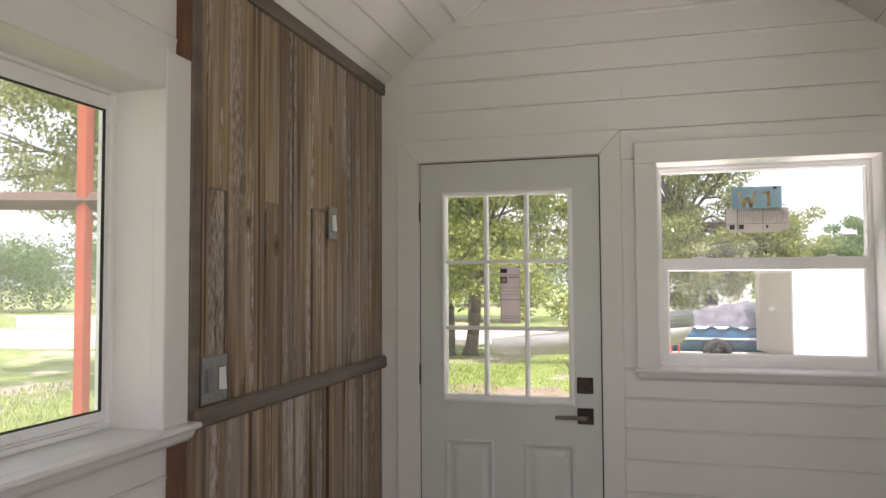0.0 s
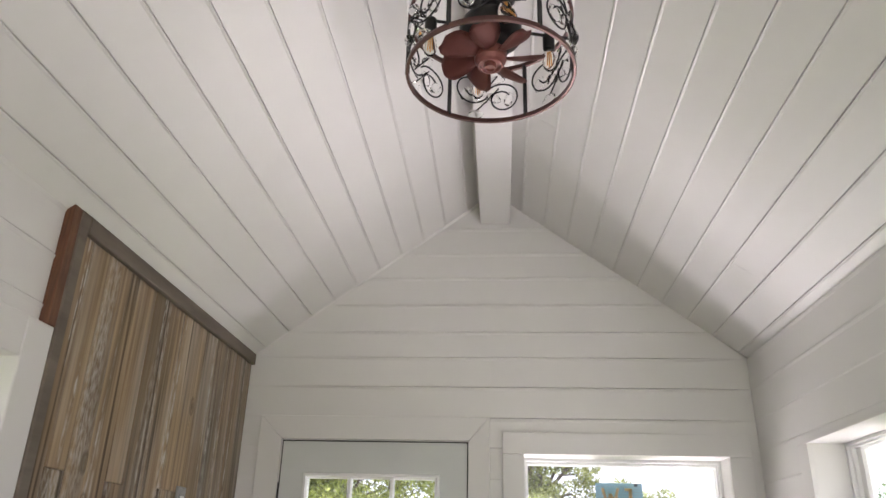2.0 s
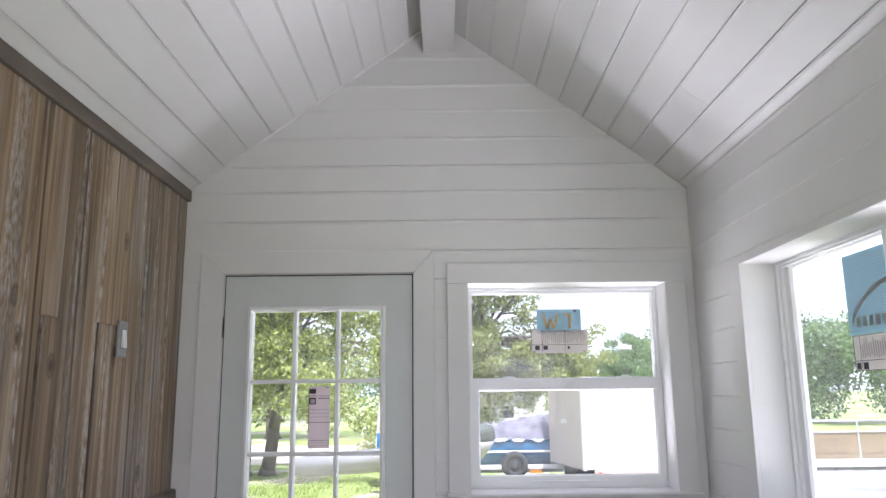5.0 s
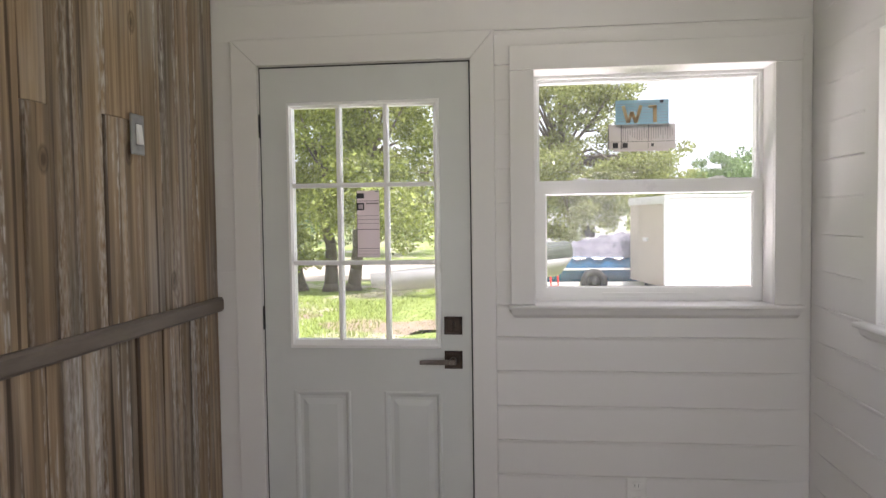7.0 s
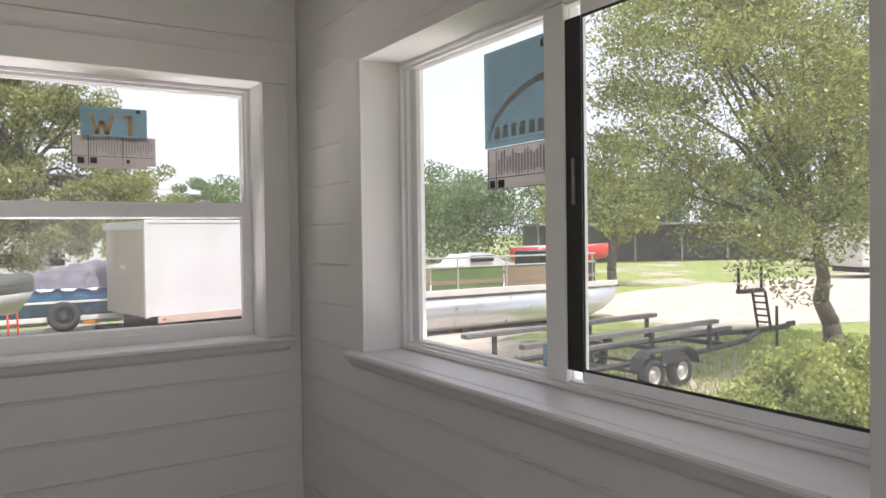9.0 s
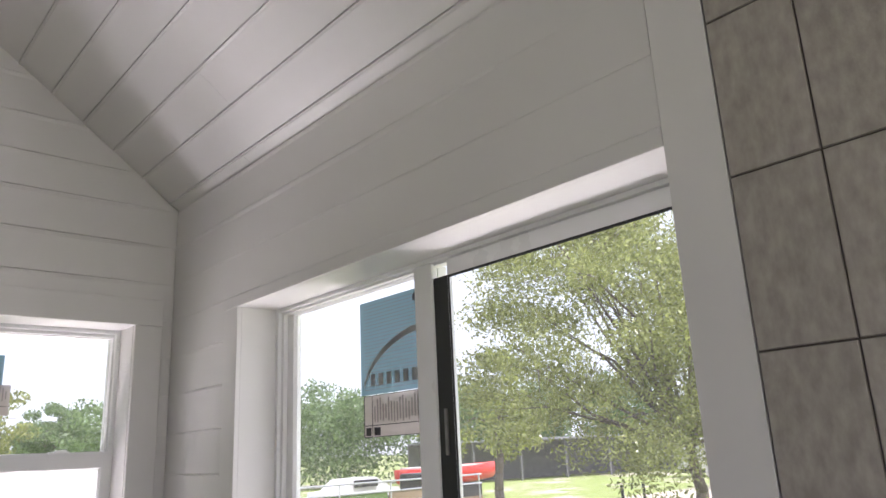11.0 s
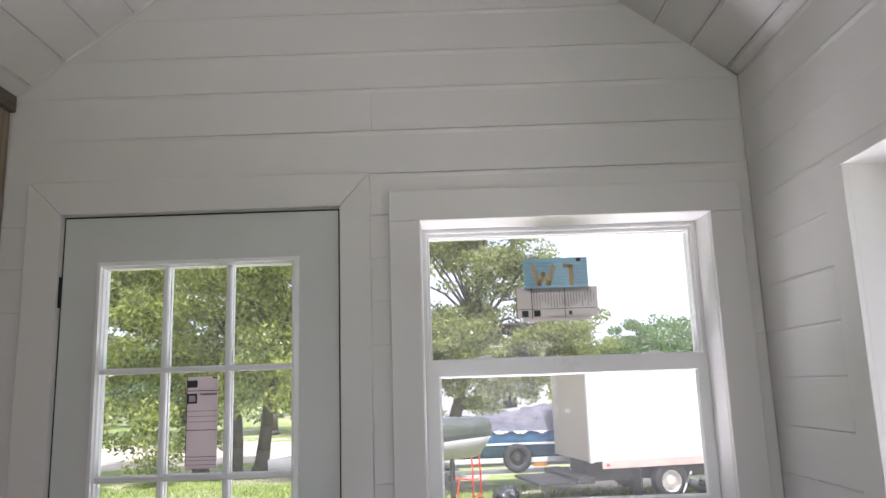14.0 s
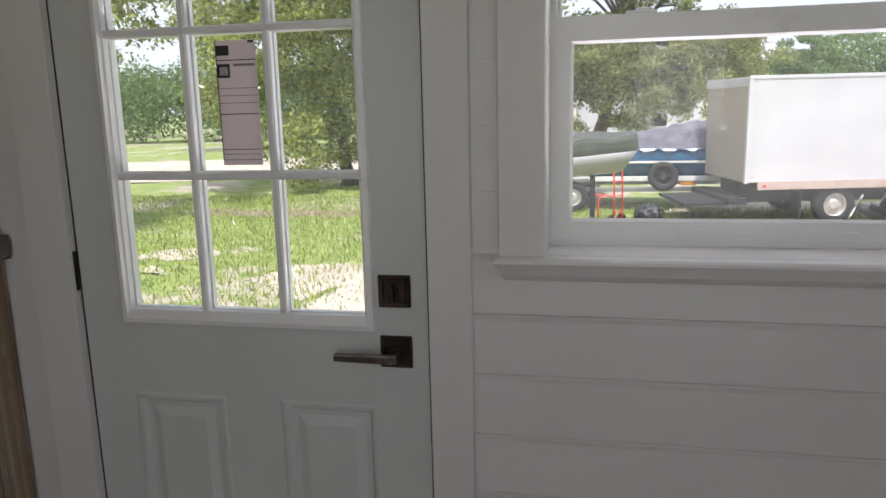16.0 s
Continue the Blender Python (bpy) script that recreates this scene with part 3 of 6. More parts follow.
for z in (1.829, 1.086, 0.25):
    hinge = part("hinge", rod((x0 - 0.007, DY - 0.006, z - 0.045), (x0 - 0.007, DY - 0.006, z + 0.045), 0.0065), BLACK, door, "black butt hinge", True)
    part("hinge_leaf", box(x0 - 0.016, x0 + 0.001, DY - 0.003, DY + 0.001, z - 0.044, z + 0.044, 0.001), BLACK, hinge)
# deadbolt and lever, square roses
for name, z in (("deadbolt", 1.058), ("lever_rose", 0.927)):
    cx = -0.068
    bm = rings(bmesh.new(), "y", [(cx - .034, cx + .034, z - .034, z + .034, DY + .0), (cx - .034, cx + .034, z - .034, z + .034, DY - .006), (cx - .030, cx + .030, z - .030, z + .030, DY - .010), (cx - .024, cx + .024, z - .024, z + .024, DY - .0095), (cx - .022, cx + .022, z - .022, z + .022, DY - .007)])
    rose = part(name, bm, BRONZE, door, "square dark bronze plate")
    if name == "deadbolt":
        part("thumb_turn", add_box(rod((cx, DY - .007, z), (cx, DY - .019, z), .011), cx - .005, cx + .005, DY - .034, DY - .017, z - .017, z + .017, .002), BRONZE, rose)
    else:
        part("spindle", rod((cx, DY - .007, z), (cx, DY - .050, z), .0125, .011, 20), BRONZE, rose, "", True)
        bm = bmesh.new()
        add_box(bm, cx - .125, cx + .014, DY - .062, DY - .048, z - .010, z + .010, .004)
        for v in bm.verts:
            if v.co.x < cx - .05:
                q = (cx - .05 - v.co.x) / .075
                v.co.z = z + (v.co.z - z) * (1 - .25 * q) - .004 * q
                v.co.y += .012 * q
        part("lever", bm, NICKEL, rose, "flat worn metal lever")
        part("key_plug", rod((cx, DY - .062, z), (cx, DY - .066, z), .009, .008, 18), NICKEL, rose)
# jamb and casing of the door
CY = FY - 0.018
bm = bmesh.new()
add_box(bm, x0 - .034, x0 - .003, FY + .002, FY + OUT, 0.0, z1 + .034)
add_box(bm, x1 + .003, x1 + .030, FY + .002, FY + OUT, 0.0, z1 + .034)
add_box(bm, x0 - .003, x1 + .003, FY + .002, FY + OUT, z1 + .003, z1 + .034)
tagged(part("door_jamb", bm, WHITE), "white painted door jamb", "door frame", kind="structure")
bm = bmesh.new()
add_box(bm, x0 - .003, x0 + .014, DY + .047, DY + .075, 0.018, z1 + .003)
add_box(bm, x1 - .014, x1 + .003, DY + .047, DY + .075, 0.018, z1 + .003)
add_box(bm, x0 + .014, x1 - .014, DY + .047, DY + .075, z1 - .012, z1 + .003)
# Black strips in and over the gap, which draw its shadow line
add_box(bm, x0 - .0029, x0 - .0002, DY + .005, DY + .0468, 0.018, z1 + .0002)
add_box(bm, x1 + .0002, x1 + .0029, DY + .005, DY + .0468, 0.018, z1 + .0002)
add_box(bm, x0 - .0029, x1 + .0029, DY + .005, DY + .0468, z1 + .0003, z1 + .0029)
add_box(bm, x0 - .0029, x0 + .0010, DY - .001, DY + .0048, 0.022, z1 + .0002)
add_box(bm, x1 - .0022, x1 + .0029, DY - .001, DY + .0048, 0.022, z1 + .0002)
add_box(bm, x0 - .0029, x1 + .0029, DY - .001, DY + .0048, z1 - .0022, z1 + .0029)
tagged(part("door_stop", bm, RUBBER_AND_GAP), "door stop with black strips that draw the gap's shadow round the door", "door seal", kind="structure")
door_casing = thing("door_casing", "flat white painted boards round the door", "trim", kind="structure")
for name, pts in (("casing_side", [(-0.914, 0), (-0.8115, 0), (-0.8115, 2.055), (-0.914, 2.156)]), ("casing_side", [(0.0075, 0), (0.097, 0), (0.097, 2.156), (0.0075, 2.055)]), ("casing_head", [(-0.8113, 2.0555), (0.0073, 2.0555), (0.0968, 2.1565), (-0.9138, 2.1565)])):
    part(name, prism(bmesh.new(), pts, "y", FY + .001, CY, .002), WHITE, door_casing)
part("threshold", box(x0 - .003, x1 + .003, FY - .01, FY + OUT, -.012, .018, .004), GALV, None)
tagged(bpy.data.objects["threshold"], "metal threshold under the front door", "threshold", kind="structure")
part("paper_label", box(-0.438, -0.349, DY + .0158, DY + .0172, 1.32, 1.575), DOORPAPER)
lab = tagged(bpy.data.objects["paper_label"], "white printed energy label stuck on the door glass", "label")
for u0, u1, v0, v1, mat in ((-.436, -.408, 1.545, 1.565, INK), (-.436, -.408, 1.500, 1.528, INK), (-.436, -.349, 1.5345, 1.5365, INK), (-.400, -.352, 1.523, 1.528, INKGREY), (-.436, -.351, 1.478, 1.4795, INKGREY), (-.436, -.351, 1.463, 1.4645, INKGREY), (-.436, -.351, 1.448, 1.4495, INKGREY), (-.436, -.351, 1.425, 1.427, INK), (-.436, -.351, 1.352, 1.3535, INK), (-.436, -.351, 1.342, 1.3435, INKGREY), (-.436, -.351, 1.330, 1.3315, INKGREY), (-.438, -.436, 1.33, 1.575, INK), (-.431, -.413, 1.505, 1.522, DOORPAPER), (-.365, -.352, 1.569, 1.574, INK)):
    dy = .0004 if mat is not DOORPAPER else .0008
    part("print", box(u0, u1, DY + .0158 - dy, DY + .0157, v0, v1), mat, lab)

# ---------------------------------------------------------------- front window: single hung
w = thing("window_1", "white vinyl single hung window with labels on the glass", "window", kind="structure")
x0, x1, z0, z1 = FW
VY = FY + 0.115
bm = rings(bmesh.new(), "y", [(x0, x1, z0, z1, VY + .005), (x0 + .012, x1 - .012, z0 + .012, z1 - .012, VY + .005), (x0 + .014, x1 - .014, z0 + .012, z1 - .014, VY + .018), (x0 + .020, x1 - .020, z0 + .016, z1 - .024, VY + .018), (x0 + .020, x1 - .020, z0 + .016, z1 - .024, VY + .07)], cap=False)
part("window_frame", bm, VINYL, w)
bm = plate(bmesh.new(), "y", x0 + .002, x1 - .002, z0 + .012, 1.600, VY + .030, VY + .004, [(0.284, 1.058, 1.189, 1.553)])
rings(bm, "y", [(0.284, 1.058, 1.189, 1.553, VY + .004), (0.290, 1.052, 1.195, 1.547, VY + .012)], cap=False)
part("lower_sash", bm, VINYL, w)
bm = plate(bmesh.new(), "y", x0 + .010, x1 - .010, 1.570, z1 - .012, VY + .062, VY + .034, [(0.264, 1.072, 1.604, 1.977)])
part("upper_sash", bm, VINYL, w)
part("pane", box(0.285, 1.057, VY + .014, VY + .019, 1.190, 1.552), GLASS, w, "clear glass").visible_shadow = False
part("pane", box(0.265, 1.071, VY + .044, VY + .049, 1.605, 1.976), GLASS, w, "clear glass").visible_shadow = False
for u in (0.42, 0.93):
    lk = add_box(bmesh.new(), u - .03, u + .03, VY + .006, VY + .028, 1.600, 1.607, .003)
    add_box(lk, u - .012, u + .022, VY + .008, VY + .020, 1.606, 1.612, .003)
    part("sash_lock", lk, VINYL, w)
part("frame_sill", box(x0 + .0005, x1 - .0005, VY + .0035, VY + .09, z0 - .024, z0 + .0118), VINYL, w)
part("lift_rail", box(0.50, 0.84, VY - .002, VY + .005, 1.163, 1.171, .002), VINYL, w)
# jamb liner, casing, stool and apron
bm = bmesh.new()
add_box(bm, x0 - .013, x0, FY - .0005, VY + .05, z0 - .01, z1 + .014)
add_box(bm, x1, x1 + .013, FY - .0005, VY + .05, z0 - .01, z1 + .014)
add_box(bm, x0, x1, FY - .0005, VY + .05, z1, z1 + .013)
part("jamb_liner", bm, WHITE, w)
fc = thing("window_casing", "flat white painted boards with a moulded sill round the front window", "trim", kind="structure")
part("casing_side", prism(bmesh.new(), [(.152, 1.139), (x0 - .001, 1.139), (x0 - .001, z1 - .001), (.152, 2.0035)], "y", FY - .001, CY, .002), WHITE, fc)
part("casing_side", prism(bmesh.new(), [(x1 + .001, 1.139), (1.183, 1.139), (1.183, 2.0035), (x1 + .001, z1 - .001)], "y", FY - .001, CY, .002), WHITE, fc)
part("casing_head", prism(bmesh.new(), [(.152, z1), (1.183, z1), (1.183, 2.095), (.152, 2.095)], "y", FY - .001, CY - .001, .002), WHITE, fc)


def sill(bm, axis, u0, u1, face, depth_in, s, z):
    """A stool with a rounded nose and a coved apron under it. s: the way into the room."""
    put = (lambda u, q, v: (u, face + s * q, v)) if axis == "y" else (lambda u, q, v: (face + s * q, u, v))
    prof = [(-depth_in, z), (.034, z), (.039, z - .004), (.040, z - .010), (.036, z - .016), (.026, z - .018), (.024, z - .024), (.020, z - .036), (.010, z - .046), (.002, z - .050), (.001, z - .05), (-.001, z - .022), (-depth_in, z - .022)]
    ends = []
    for u, sg in ((u0, 1), (u1, -1)):
        ends.append([bm.verts.new(put(u + sg * max(0, .04 - q) * (.55 if v < z - .017 else .06) * (q > 0), q, v)) for q, v in prof])
    n = len(prof)
    for k in range(n):
        bm.faces.new((ends[0][k], ends[0][(k + 1) % n], ends[1][(k + 1) % n], ends[1][k]))
    bm.faces.new(ends[0])
    bm.faces.new(ends[1][::-1])
    return bm


part("sill", sill(bmesh.new(), "y", .145, 1.19, FY, .0, -1, 1.139), WHITE, fc)
part("stool", box(x0 + .0005, x1 - .0005, FY, VY + .004, 1.121, 1.1385), WHITE, fc)

# labels on the front window
gy = VY + .0495
lab = part("blue_label", box(.556, .756, VY + .0425, VY + .0435, 1.800, 1.909), BLUEFILM)
tagged(lab, "blue printed film label on the front window glass", "label")
zz = 1.893
for k in range(7):
    part("print", box(.56, .752, VY + .0421, VY + .0424, zz - k * .011, zz - k * .011 + .0016), INKGREY, lab)
part("print", box(.722, .736, VY + .0419, VY + .0424, 1.896, 1.907), INK, lab)
bm = bmesh.new()
for a, b in (((.585, 1.888), (.603, 1.822)), ((.603, 1.822), (.618, 1.865)), ((.618, 1.865), (.633, 1.822)), ((.633, 1.822), (.652, 1.888))):
    d = Vector((b[0] - a[0], b[1] - a[1])).normalized() * .006
    prism(bm, [(a[0] - d.y, a[1] + d.x), (a[0] + d.y, a[1] - d.x), (b[0] + d.y, b[1] - d.x), (b[0] - d.y, b[1] + d.x)], "y", VY + .0424, VY + .0417)
add_box(bm, .697, .711, VY + .0417, VY + .0424, 1.822, 1.884)
add_box(bm, .68, .711, VY + .0417, VY + .0424, 1.877, 1.888)
part("orange_print", bm, ORANGEFILM, lab, "orange zigzag mark")
lab = part("paper_label", box(.528, .781, VY + .0405, VY + .0412, 1.722, 1.816), PAPERFILM)
tagged(lab, "beige printed paper label on the front window glass", "label")
part("lower_flap", box(.548, .755, VY + .0414, VY + .0420, 1.712, 1.724), PAPERFILM, lab)
for u0, u1, v0, v1 in ((.5285, .5305, 1.722, 1.816), (.576, .5785, 1.722, 1.816), (.5285, .775, 1.749, 1.7505), (.545, .565, 1.726, 1.746), (.582, .602, 1.727, 1.746), (.678, .6795, 1.722, 1.816), (.69, .70, 1.73, 1.742)):
    part("print", box(u0, u1, VY + .0400, VY + .0404, v0, v1), INK, lab)
rnd = random.Random(8)
for k in range(22):
    u = .583 + k * .0088
    part("print", box(u, u + .003, VY + .0400, VY + .0404, rnd.uniform(1.752, 1.775), rnd.uniform(1.79, 1.812)), INKGREY, lab)


# ---------------------------------------------------------------- side windows: sliders
def slider(name, label, s, face, y0, y1, z0, z1, stile, strip, glass_z, turned=False):
    """A sliding window in a side wall. s: the way out of the room; stile, strip: y spans of the meeting stile and its dark seal."""
    w = thing(name, label, "window", kind="structure")
    V = face + s * .128
    bm = rings(bmesh.new(), "x", [(y0, y1, z0, z1, V), (y0 + .014, y1 - .014, z0 + .010, z1 - .010, V), (y0 + .016, y1 - .016, z0 + .012, z1 - .012, V + s * .010), (y0 + .030, y1 - .030, z0 + .016, z1 - .018, V + s * .010), (y0 + .032, y1 - .032, z0 + .018, z1 - .020, V + s * .02), (y0 + .032, y1 - .032, z0 + .018, z1 - .020, V + s * .03)], cap=False)
    part("window_frame", bm, VINYL, w)
    a, b = glass_z
    # fixed light towards the front of the house
    bm = plate(bmesh.new(), "x", stile[0], y1 - .028, z0 + .014, z1 - .016, V + s * .050, V + s * .022, [(stile[1] + .006, y1 - .066, a, b)])
    rings(bm, "x", [(stile[1] + .006, y1 - .066, a, b, V + s * .022), (stile[1] + .010, y1 - .072, a + .005, b - .005, V + s * .032)], cap=False)
    part("fixed_sash", bm, VINYL, w)
    part("pane", box(V + s * .034, V + s * .039, stile[1] + .007, y1 - .067, a + .001, b - .001), GLASS if s > 0 else VEILED, w, "clear glass").visible_shadow = False
    part("frame_sill", box(V + s * .0035, V + s * .035, y0 + .0005, y1 - .0005, z0 - .024, z0 + .0098), VINYL, w)
    part("meeting_stile", box(V + s * .001, V + s * .021, stile[0], stile[1], z0 + .012, z1 - .012, .004), VINYL, w)
    # sliding light
    bm = plate(bmesh.new(), "x", y0 + .028, strip[0], z0 + .020, z1 - .016, V + s * .020, V + s * .004, [(y0 + .036, strip[0] - .0005, z0 + .043, z1 - .052)])
    part("sliding_sash", bm, VINYL, w)
    part("pane", box(V + s * .011, V + s * .016, y0 + .037, strip[0] - .0006, z0 + .044, z1 - .053), GLASS if s > 0 else VEILED, w, "clear glass").visible_shadow = False
    part("weather_seal", box(V + s * .006, V + s * .019, strip[0], strip[1] - .0005, z0 + .040, z1 - .050, .002), RUBBER_AND_GAP, w, "dark rubber seal")
    bm = rings(bmesh.new(), "x", [(y0 + .036, strip[0], z0 + .043, z1 - .052, V + s * .0035), (y0 + .043, strip[0] - .003, z0 + .048, z1 - .057, V + s * .008)], cap=False)
    part("gasket", bm, RUBBER_AND_GAP, w)
    yl = (strip[0] + strip[1]) / 2
    part("latch", box(V + s * .001, V + s * .007, yl - .005, yl + .004, z0 + .40, z0 + .50, .002), PLATE, w, "small latch")
    bm = bmesh.new()
    add_box(bm, face + s * .0135, V + s * .03, y1, y1 + .012, z0 - .01, z1 + .012)
    add_box(bm, face + s * .0135, V + s * .03, y0 - .012, y0, z0 - .01, z1 + .012)
    add_box(bm, face + s * .0135, V + s * .03, y0, y1, z1, z1 + .012)
    part("jamb_liner", bm, WHITE, w)
    part("stool", box(face, V + s * .003, y0 + .0005, y1 - .0005, z0 - .022, z0 - .004), WHITE, w)
    if turned:
        for ch in w.children:
            ch.data.transform(Matrix.Translation((0, y0 + y1, 0)) @ Matrix.Diagonal((1, -1, 1, 1)))
            ch.data.flip_normals()
    return w


slider("window_2", "white vinyl sliding window with a blue label on its glass", 1, RX, *RW, (1.985, 2.050), (1.932, 1.985), (1.168, 1.972))
slider("window_3", "white vinyl sliding window in the panelled side wall", -1, LX, *LW, (0.845, 0.91), (0.795, 0.845), (1.168, 1.975), True)
# casings of the side windows, nearly flush with the boards
rc = thing("side_window_casing", "flush white painted boards and moulded sill round the side window", "trim", kind="structure")
cx = RX - .0015
part("casing_side", prism(bmesh.new(), [(RW[1], 1.139), (2.802, 1.139), (2.802, RW[3]), (RW[1], RW[3])], "x", RX + .013, cx, .0015), WHITE, rc)
part("casing_side", prism(bmesh.new(), [(TILE_Y + .002, 0), (RW[0], 0), (RW[0], 2.43), (TILE_Y + .002, 2.43)], "x", RX + .013, cx, .001), WHITE, rc)
part("casing_head", prism(bmesh.new(), [(RW[0] + .001, RW[3]), (2.802, RW[3]), (2.802, 2.028), (RW[0] + .001, 2.028)], "x", RX + .013, cx, .0015), WHITE, rc)
part("sill", sill(bmesh.new(), "x", RW[0] + .001, 2.785, RX, .0, -1, 1.139), WHITE, rc)
lc = thing("panel_window_casing", "flat white painted boards and moulded sill beside the weathered panel", "trim", kind="structure")
part("casing_side", prism(bmesh.new(), [(LW[1], 1.139), (1.692, 1.139), (1.692, 2.104), (LW[1], 2.104)], "x", LX - .013, LX + .022, .003), WHITE, lc)
part("casing_head", prism(bmesh.new(), [(0.04, LW[3]), (LW[1] - .001, LW[3]), (LW[1] - .001, 2.104), (0.04, 2.104)], "x", LX - .013, LX + .0215, .003), WHITE, lc)
part("casing_side", prism(bmesh.new(), [(0.04, 1.139), (LW[0], 1.139), (LW[0], LW[3]), (0.04, LW[3])], "x", LX - .013, LX + .0215, .003), WHITE, lc)
part("sill", sill(bmesh.new(), "x", 0.03, 1.712, LX + .012, .012, 1, 1.139), WHITE, lc)

# large label on the side window
gx = RX + .128 + .0325
lab = part("window_label", box(gx - .001, gx, 2.05 - .0, 2.318, 1.70, 1.944), BLUEFILM)
tagged(lab, "large blue printed film label on the side window glass", "label")
for k in range(26):
    z = 1.712 + k * .0088
    part("print", box(gx - .0014, gx - .0011, 2.062, 2.30, z, z + .0013), INKGREY, lab)
bm = bmesh.new()
pts = [(2.02 + .292 * math.cos(a), 1.69 + .17 * math.sin(a)) for a in np.linspace(0.25, 1.45, 14)]
for (a, b), (c, d) in zip(pts, pts[1:]):
    prism(bm, [(a, b), (c, d), (c, d - .016), (a, b - .016)], "x", gx - .0012, gx - .0018)
part("arc_print", bm, PALEFILM, lab, "pale arc")
for k in range(6):
    a = 2.085 + k * .034
    part("letter_bar", box(gx - .0018, gx - .0012, a, a + .02, 1.722, 1.752), PALEFILM, lab)
part("house_mark", prism(bmesh.new(), [(2.078, 1.915), (2.094, 1.915), (2.094, 1.928), (2.086, 1.935), (2.078, 1.928)], "x", gx - .0012, gx - .002), INK, lab)
lab = part("paper_label", box(gx - .0022, gx - .0016, 2.05, 2.306, 1.594, 1.698), PAPERFILM)
tagged(lab, "grey printed paper label on the side window glass", "label")
for u0, u1, v0, v1 in ((2.302, 2.305, 1.594, 1.698), (2.05, 2.305, 1.622, 1.624), (2.05, 2.305, 1.594, 1.5955), (2.268, 2.27, 1.594, 1.698), (2.275, 2.297, 1.598, 1.618), (2.236, 2.262, 1.598, 1.618), (2.05, 2.305, 1.6965, 1.698)):
    part("print", box(gx - .0026, gx - .0022, u0, u1, v0, v1), INK, lab)
for k in range(18):
    a = 2.06 + k * .0115
    part("print", box(gx - .0026, gx - .0022, a, a + .005, rnd.uniform(1.627, 1.64), rnd.uniform(1.67, 1.692)), INKGREY, lab)
lab = part("small_label", box(gx - .001, gx, 2.052, 2.098, 1.172, 1.225), BLUEFILM)
tagged(lab, "small blue sticker in the corner of the glass", "label")
for k in range(5):
    part("print", box(gx - .0016, gx - .0011, 2.055, 2.094, 1.18 + k * .008, 1.183 + k * .008), PALEFILM, lab)

# ---------------------------------------------------------------- weathered board panel
panel = thing("board_panel", "weathered brown and grey reclaimed barn boards on the side wall", "wall panel", kind="structure")
rnd = random.Random(12)
EDGES = [1.735, 1.796, 1.895, 1.99, 2.105, 2.207, 2.33, 2.45, 2.66, 2.784, 2.90, 3.0, 3.10, FY - .004]
LOW_EDGES = [1.70, 1.808, 1.888, 1.997, 2.107, 2.232, 2.315, 2.401, 2.5, 2.594, 2.68, 2.758, 2.88, 3.007, 3.11, FY - .004]
END_JOINTS = {1: 1.775, 4: 1.769, 7: 1.780}
CHALKY, GREYED = {1, 2, 6}, {8, 9, 10, 12}


# Near-black sheet behind the boards, so that their gaps look shaded
GAP_SHADE = surface("gap_shade", (0.02, 0.015, 0.011), None, 0.9, bump=0)
part("backing", box(LX - .0128, LX - .0121, 1.66, FY - .002, 0, 2.43), GAP_SHADE, panel)


def board(u0, u1, v0, v1, face, m):
    t = rnd.uniform(-.003, .003)
    g = .0021
    part("board", prism(bmesh.new(), [(u0 + g, v0), (u1 - g, v0), (u1 - g + rnd.uniform(-.0012, .0012), v1), (u0 + g + rnd.uniform(-.0012, .0012), v1)], "x", LX - .012, face + t, .0022), m, panel)


for n, (a, b) in enumerate(zip(EDGES, EDGES[1:])):
    joints = [1.162, END_JOINTS[n], 2.385] if n in END_JOINTS else [1.162, 2.385]
    for k, (c, d) in enumerate(zip(joints, joints[1:])):
        chalky = n in CHALKY and not (n == 1 and k)
        board(a, b, c + .0006, d - .0006, LX + .014, WOOD_CHALKY if chalky else WOOD_GREY if n in GREYED else WOOD)
for n, (a, b) in enumerate(zip(LOW_EDGES, LOW_EDGES[1:])):
    board(a, b, 0, 1.112, LX + .012, WOOD_CHALKY if n == 1 else WOOD_GREY if n in (2, 5, 6, 8) else WOOD)
# frame of the panel
part("trim_top", prism(bmesh.new(), [(1.735, 2.385), (FY - .004, 2.385), (FY - .004, 2.436), (1.735, 2.436)], "x", LX - .012, LX + .028, .003), TRIMWOOD, panel)
part("trim_side", prism(bmesh.new(), [(1.6925, 1.165), (1.735, 1.165), (1.735, 2.436), (1.6925, 2.436)], "x", LX - .012, LX + .027, .003), TRIMWOOD, panel)
part("trim_edge", prism(bmesh.new(), [(1.655, 2.1045), (1.692, 2.1045), (1.692, 2.436), (1.655, 2.436)], "x", LX - .012, LX + .024, .002), REDWOOD, panel, "reddish stained edge board")
part("trim_edge", prism(bmesh.new(), [(1.632, 0), (1.698, 0), (1.698, 1.088), (1.632, 1.088)], "x", LX - .012, LX + .016, .002), REDWOOD, panel, "reddish stained edge board")
bm = prism(bmesh.new(), [(1.714, 1.113), (FY - .004, 1.113), (FY - .004, 1.168), (1.714, 1.168)], "x", LX - .012, LX + .036, .009)
part("chair_rail", bm, TRIMWOOD, panel, "rounded wooden rail")


